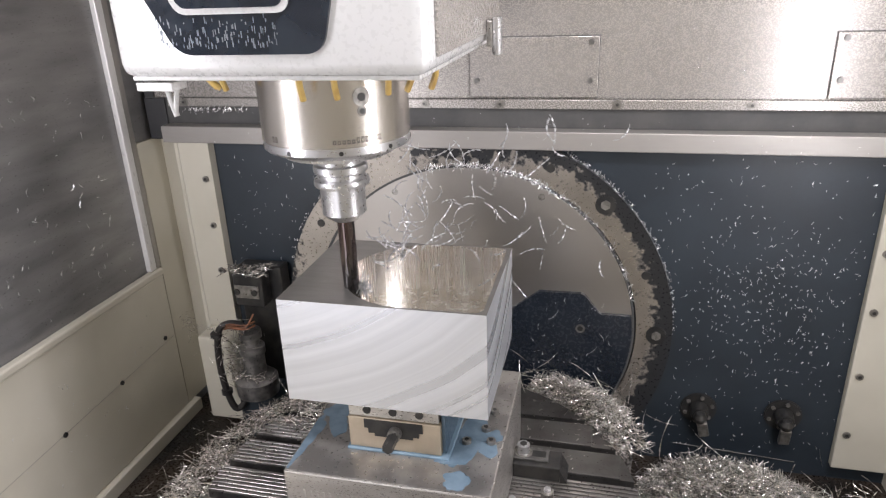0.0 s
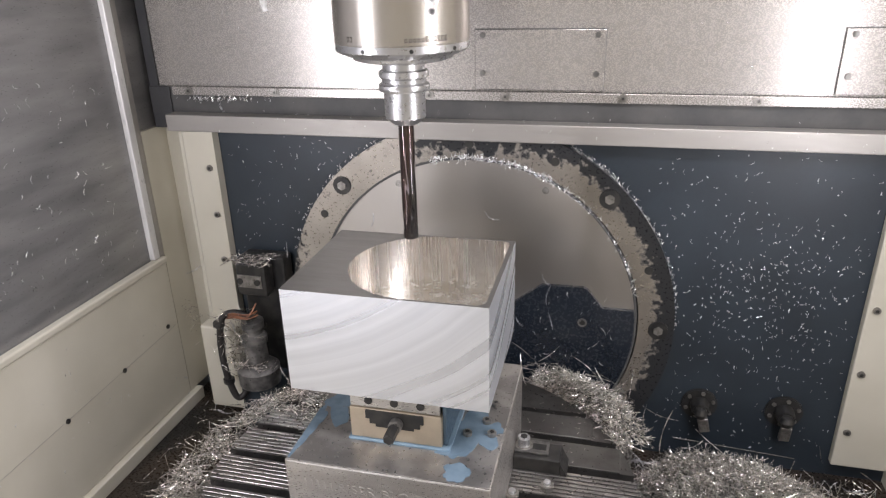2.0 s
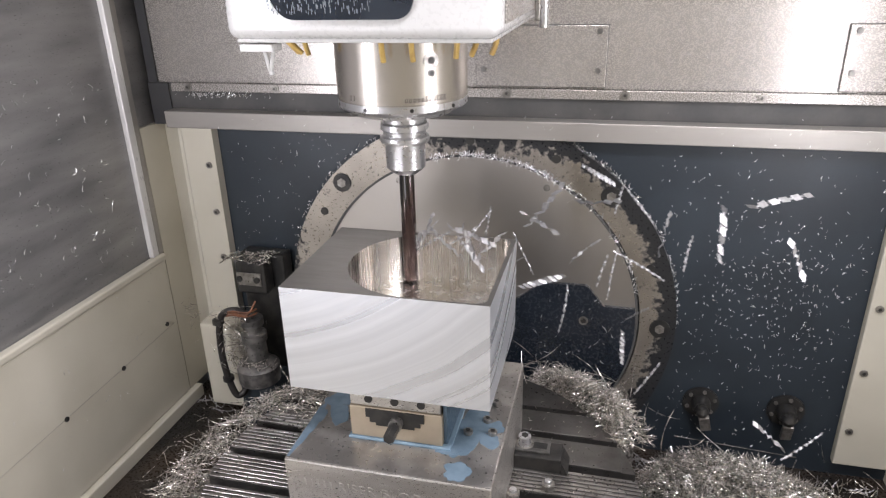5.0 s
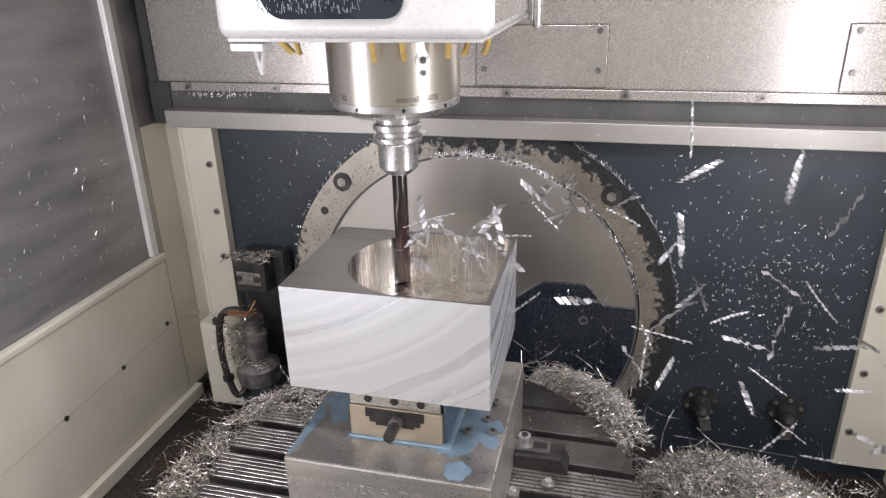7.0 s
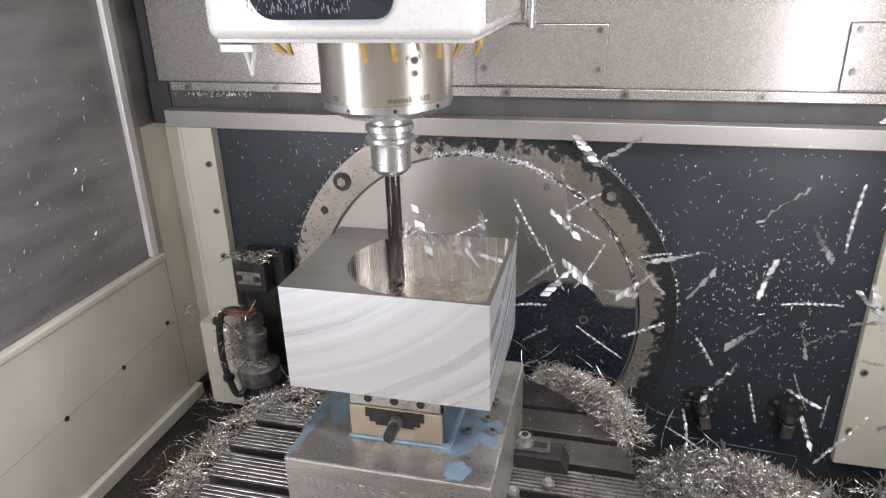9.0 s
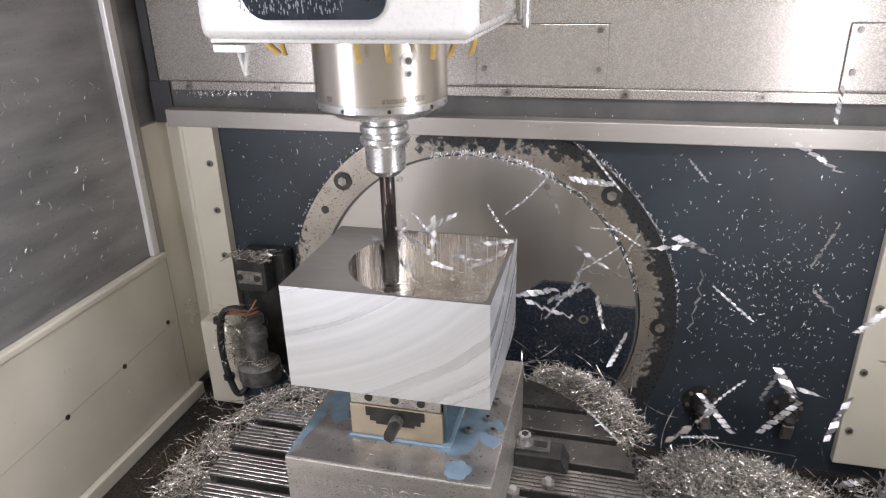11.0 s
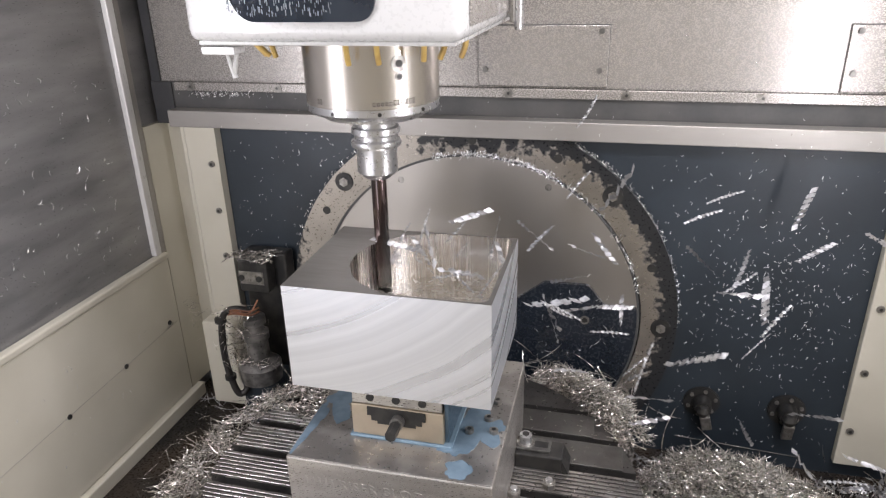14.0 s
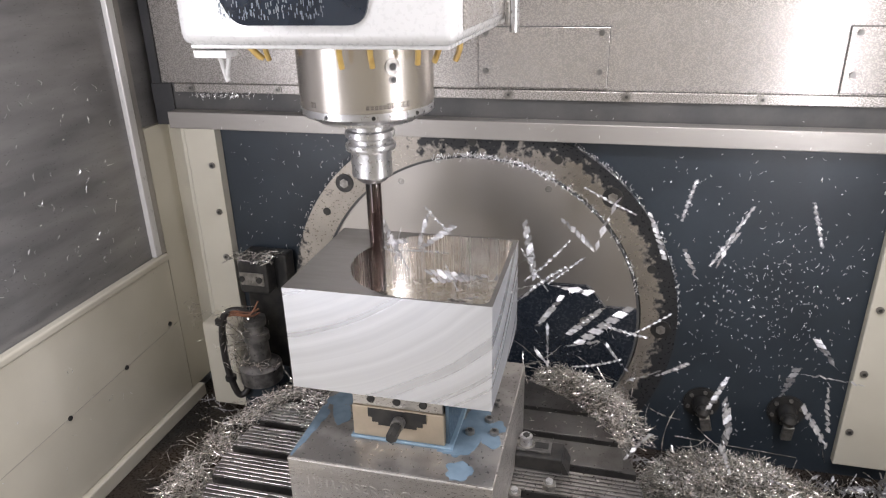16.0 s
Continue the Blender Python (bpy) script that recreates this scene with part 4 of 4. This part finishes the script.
spots += [(-0.43 + RND.gauss(0, 0.022), 0.355 + RND.gauss(0, 0.012), RND.uniform(0.22, 0.36), 0.9, RND.uniform(0.012, 0.045), 0.0017) for _ in range(130)]
spots += [(-0.40 + RND.gauss(0, 0.025), 0.345 + RND.gauss(0, 0.008), 0.245 + RND.uniform(0, 0.006), 0.3, RND.uniform(0.01, 0.03), 0.0018) for _ in range(45)]
spots += [(-0.57 + RND.gauss(0, 0.010), 0.432 + RND.uniform(-0.006, 0.004), 0.30 + RND.gauss(0, 0.018), 0.8, RND.uniform(0.006, 0.018), 0.0012) for _ in range(50)]
swarf_heap("caught_swarf", spots, "stringy aluminium chips caught on the probe and cables")


def stuck(name, n, place, label, sizes=(0.002, 0.007), thick=0.0011, normal="y"):
    """Small slivers that stick flat on an upright sheet."""
    items = []
    for _ in range(n):
        p = place()
        if p is None:
            continue
        a = RND.gauss(math.pi / 2, 0.8)
        way = (math.cos(a), 0.1, math.sin(a)) if normal == "y" else (0.1, math.cos(a), math.sin(a))
        items.append((p, way, RND.uniform(*sizes) * RND.choice((0.6, 0.8, 1, 1.5)), thick * RND.uniform(0.6, 1.5), RND.uniform(0.2, 0.8), RND.uniform(-0.3, 0.3)))
    ob = new(name, ribbons(items))
    ob.data.materials.append(STUCK)
    return tagged(ob, label, "stuck chips", kind="stuff")


def on_right_plate():
    x, z = RND.uniform(0.30, 0.65), RND.uniform(0.12, 0.665)
    if RND.random() < 0.45:
        x, z = RND.gauss(0.52, 0.07), RND.gauss(0.42, 0.075)
    if math.hypot(x - CX, z - CZ) < 0.37 or x > 0.65 or z > 0.67:
        return None
    return (x, WALL - 0.001, z)


def on_left_plate():
    x, z = RND.uniform(-0.46, -0.2), RND.uniform(0.4, 0.67)
    return None if math.hypot(x - CX, z - CZ) < 0.37 else (x, WALL - 0.001, z)


def on_ring(r, a0, a1, y, spread):
    a = radians(RND.uniform(a0, a1))
    q = r + RND.gauss(0, spread)
    z = CZ + q * math.sin(a)
    return None if z > 0.673 else (CX + q * math.cos(a), y, z)


stuck("stuck_chips", 680, on_right_plate, "tiny bright chips stuck on the dark plate", (0.002, 0.0065), 0.0014)
stuck("stuck_chips", 130, on_left_plate, "tiny bright chips stuck on the dark plate")
stuck("stuck_chips", 330, lambda: on_ring(0.2945, RND.choice((12, 45, 62)), 104, 0.4435, 0.0028), "chips caught along the inner edge of the ring", (0.004, 0.011), 0.0017)
stuck("stuck_chips", 260, lambda: on_ring(0.357, 0, 62, 0.452, 0.003), "chips caught along the outer edge of the ring", (0.003, 0.008), 0.0015)
stuck("stuck_chips", 60, lambda: on_ring(0.357, 118, 165, 0.452, 0.003), "chips caught along the outer edge of the ring", (0.003, 0.008), 0.0014)
stuck("stuck_chips", 95, lambda: (XL - 0.011, RND.uniform(-0.05, 0.37), RND.uniform(0.44, 0.80)), "chips stuck on the grey door sheet", (0.006, 0.016), 0.0013, "x")
stuck("stuck_chips", 30, lambda: (XL + 0.001, RND.uniform(-0.05, 0.40), RND.uniform(0.13, 0.42)), "chips stuck on the cream panel", (0.003, 0.012), 0.0010, "x")
stuck("stuck_chips", 50, lambda: (RND.uniform(-0.54, 0.65), 0.471, RND.uniform(0.765, 0.95)), "chips stuck on the stainless panel", (0.002, 0.008), 0.0009)
stuck("stuck_chips", 34, lambda: (RND.uniform(0.125, 0.28), 0.4400, RND.uniform(0.27, 0.41)), "chips and drips stuck on the table carrier", (0.003, 0.012), 0.0012)
stuck("stuck_chips", 80, lambda: (RND.gauss(-0.46, 0.04), 0.458, 0.7345 + RND.gauss(0, 0.0025)), "chips lying along the rail seal", (0.003, 0.009), 0.0014)
stuck("stuck_chips", 60, lambda: (RND.uniform(-0.5, 0.65), 0.4365, RND.uniform(0.678, 0.735)), "chips scattered on the rail", (0.002, 0.005), 0.0010)

# ---- chips thrown by the cutter ----
def serrated_chip(length, width, teeth, twist, bow):
    """A straight chip of slanted flakes, each tilted on its own, that hang together by a narrow spine. The gaps stand
    in for the dark turned-away sides of a twisted chip.
    """
    verts, faces = [], []
    pitch = length / teeth
    def at(s, w, h, a):
        mid = Vector((length * (s - 0.5), 0, bow * length * (4 * s * (1 - s) - 0.5)))
        return tuple(mid + Vector((w * 0.8, w * math.cos(a) - h * math.sin(a), w * math.sin(a) + h * math.cos(a))))
    for k in range(teeth):
        s0, s1 = k / teeth, (k + RND.uniform(0.68, 0.86)) / teeth
        taper = 0.55 + 0.45 * math.sin(math.pi * (0.12 + 0.8 * (k + 0.5) / teeth))
        w = width / 2 * taper * RND.uniform(0.85, 1.1)
        h = pitch * RND.uniform(-0.25, 0.25)
        q = len(verts)
        for s, up in ((s0, -h), (s1, h)):
            a = twist * (s - 0.5)
            verts += [at(s, -w, up, a), at(s, -0.35 * w, up + 0.0003, a), at(s, 0.35 * w, up + 0.0003, a), at(s, w, up, a)]
        faces += [(q + i, q + i + 1, q + i + 5, q + i + 4) for i in range(3)]
        if k:
            faces.append((q - 3, q - 2, q + 2, q + 1))
    me = bpy.data.meshes.new("chip")
    me.from_pydata(verts, [], faces)
    me.update()
    return me


CHIP_MESHES, CURL_MESHES = [], []
for k in range(18):
    if k < 13:
        me = serrated_chip(RND.uniform(0.050, 0.088), RND.uniform(0.006, 0.0115), RND.choice((6, 7, 8, 9)), RND.uniform(-1.2, 1.2), RND.uniform(-0.04, 0.04))
    else:
        me = ribbons([((0, 0, 0), (1, 0, 0), RND.uniform(0.045, 0.080), RND.uniform(0.0035, 0.0055), RND.uniform(3.0, 5.0), RND.uniform(-0.04, 0.04))])
    me.materials.append(FLYING)
    (CHIP_MESHES if k < 13 else CURL_MESHES).append(me)
FINE_MESHES = []
for k in range(5):
    me = ribbons([((0, 0, 0), (1, 0, 0), RND.uniform(0.018, 0.050), RND.uniform(0.0016, 0.0030), RND.uniform(1.5, 3.0), RND.uniform(-0.2, 0.2))])
    me.materials.append(FLYING)
    FINE_MESHES.append(me)


def thrown_chip(name, mesh, label, group):
    return tagged(new(name, mesh), label, "metal chip", group)


# ---- what moves ----
ARC = 0.0900


def arc(deg, z):
    return (PCX + ARC * math.cos(radians(deg)), 0.1 + ARC * math.sin(radians(deg)), z)


SPINDLE_PATH = [(0.0, arc(213, 0.69)), (0.5, arc(226.5, 0.69)), (1.0, arc(240.5, 0.69)), (1.2, arc(243.5, 0.69)), (1.4, arc(246, 0.6915)),
                (1.5, (-0.0115, 0.0235, 0.726)), (1.6, (-0.0120, 0.027, 0.760)), (1.7, (-0.0125, 0.027, 0.766)), (1.8, (-0.0115, 0.034, 0.767)),
                (1.9, (-0.0114, 0.0922, 0.767)), (2.0, (-0.0113, 0.1653, 0.767)), (2.1, (-0.0113, 0.1820, 0.767)), (2.2, (-0.0113, 0.1830, 0.766)),
                (2.3, (-0.0113, 0.1835, 0.738)), (2.4, (-0.0113, 0.1835, 0.703)), (2.5, arc(113.5, 0.6955)), (3.0, arc(114.7, 0.6955)),
                (4.0, arc(116.8, 0.6955)), (6.5, arc(124.6, 0.6955)), (7.0, arc(126, 0.6955)), (8.0, arc(129.2, 0.6955)), (9.0, arc(132, 0.6955)),
                (11.5, arc(139.2, 0.6955)), (12.5, arc(142.4, 0.6955)), (13.5, arc(145.6, 0.6955)), (14.5, arc(149.2, 0.6955)), (15.5, arc(152.6, 0.6955)), (16.0, arc(154, 0.6955))]


def cutter_at(t):
    for (t0, p), (t1, q) in zip(SPINDLE_PATH, SPINDLE_PATH[1:]):
        if t <= t1:
            return Vector(p).lerp(Vector(q), max(0, (t - t0) / (t1 - t0)))
    return Vector(SPINDLE_PATH[-1][1])


def flight(chip, t0, speed, turn, spin, fall, rest, land):
    """A chip waits in the stock under the cutter, is thrown out at t0, and comes to rest on the floor."""
    home = cutter_at(max(t0, 0))
    home = Vector((home.x, home.y, rest))
    out = Vector((home.x + 0.012, home.y, 0.600))
    rows = []
    a = Vector(turn)
    flat = (a.x, 0, 0)
    if t0 > 0.05:
        rows += [(0.0, pose(*home, *flat)), (t0, pose(*home, *flat))]
    t, place = 0.1, out
    step = 0.1 if t0 < 2 else 0.2
    while True:
        place = out + Vector(speed) * (t - 0.1) + Vector((0, 0, -0.5 * fall * (t - 0.1) ** 2))
        place.y = min(place.y, 0.405)
        done = place.z < land or place.x > 0.70 or place.x < -0.54
        if t0 + t >= 0:
            at = a + Vector(spin) * t
            if done:
                rows.append((t0 + t, pose(place.x, place.y, max(place.z, land), *at)))
                break
            rows.append((t0 + t, pose(*place, *at)))
        elif done:
            break
        if t0 + t > 16:
            break
        t += step
    if rows and rows[-1][0] < 15.6:
        t1, m = rows[-1]
        p = m.translation
        if p.z > land + 0.02:
            rows.append((t1 + 0.3, pose(p.x, p.y, land, *(a + Vector(spin) * (t + 0.2)))))
        rows.append((16.0, pose(p.x, p.y, land, *(a + Vector(spin) * (t + 0.2)))))
    if len(rows) < 2:
        return
    if rows[0][0] > 0.02:
        rows.insert(0, (0.0, rows[0][1]))
    walk(chip, rows)


def motions():
    walk(SPINDLE, [(t, pose(*p)) for t, p in SPINDLE_PATH])
    walk(TOOL, [(0.1 * i, pose(0, 0, 0, 0, 0, 75 * i)) for i in range(161)])
    r = random.Random(21)
    # the long spray to the right-hand wall
    t = 3.70
    while t < 15.9:
        late = min(1.0, max(0.0, (t - 9.0) / 2.0))
        chip = thrown_chip("flying_chip", r.choice(CHIP_MESHES), "long twisted bright aluminium chip in flight", "long chips thrown by the cutter")
        speed = (r.uniform(0.26, 0.60 - 0.14 * late), r.uniform(-0.06, 0.14), r.uniform(-0.14, 0.24) - 0.05 * late)
        flight(chip, t, speed, (r.uniform(-180, 180), r.uniform(-84, 84), r.uniform(-25, 25)),
               (r.uniform(-60, 60), r.uniform(-50, 50), r.uniform(-15, 15)), r.uniform(0.12, 0.38), 0.50, 0.10)
        t += (0.10 if t < 4.2 else 0.043) * r.uniform(0.5, 1.5)
    # thinner curled chips among them
    t = 3.9
    while t < 15.9:
        chip = thrown_chip("curled_chip", r.choice(CURL_MESHES), "thin tightly curled aluminium chip in flight", "curled chips thrown by the cutter")
        speed = (r.uniform(0.20, 0.62), r.uniform(-0.14, 0.14), r.uniform(-0.16, 0.26))
        flight(chip, t, speed, (r.uniform(-180, 180), r.uniform(-84, 84), r.uniform(-25, 25)),
               (r.uniform(-60, 60), r.uniform(-50, 50), r.uniform(-15, 15)), r.uniform(0.12, 0.38), 0.50, 0.10)
        t += 0.075 * r.uniform(0.5, 1.5)
    # short fine chips of the first pass
    t = -0.55
    while t < 1.32:
        chip = thrown_chip("fine_chip", r.choice(FINE_MESHES), "short fine curled aluminium chip in flight", "fine chips thrown by the cutter")
        if t < 0.05:
            speed = (r.uniform(0.05, 0.60), r.uniform(0.1, 0.6), r.uniform(0.20, 0.90))
        elif t < 0.7:
            speed = (r.uniform(0.1, 0.9), r.uniform(0.2, 0.9), r.uniform(0.2, 0.8))
        else:
            speed = (r.uniform(-0.75, 0.25), r.uniform(0.3, 1.0), r.uniform(0.3, 0.9))
        flight(chip, t, speed, (r.uniform(-180, 180), r.uniform(-70, 70), r.uniform(-50, 50)),
               (r.uniform(-200, 200), r.uniform(-200, 200), 0), 2.2, 0.50, 0.10)
        t += (0.0045 if t < 0 else 0.017) * r.uniform(0.6, 1.4)


motions()
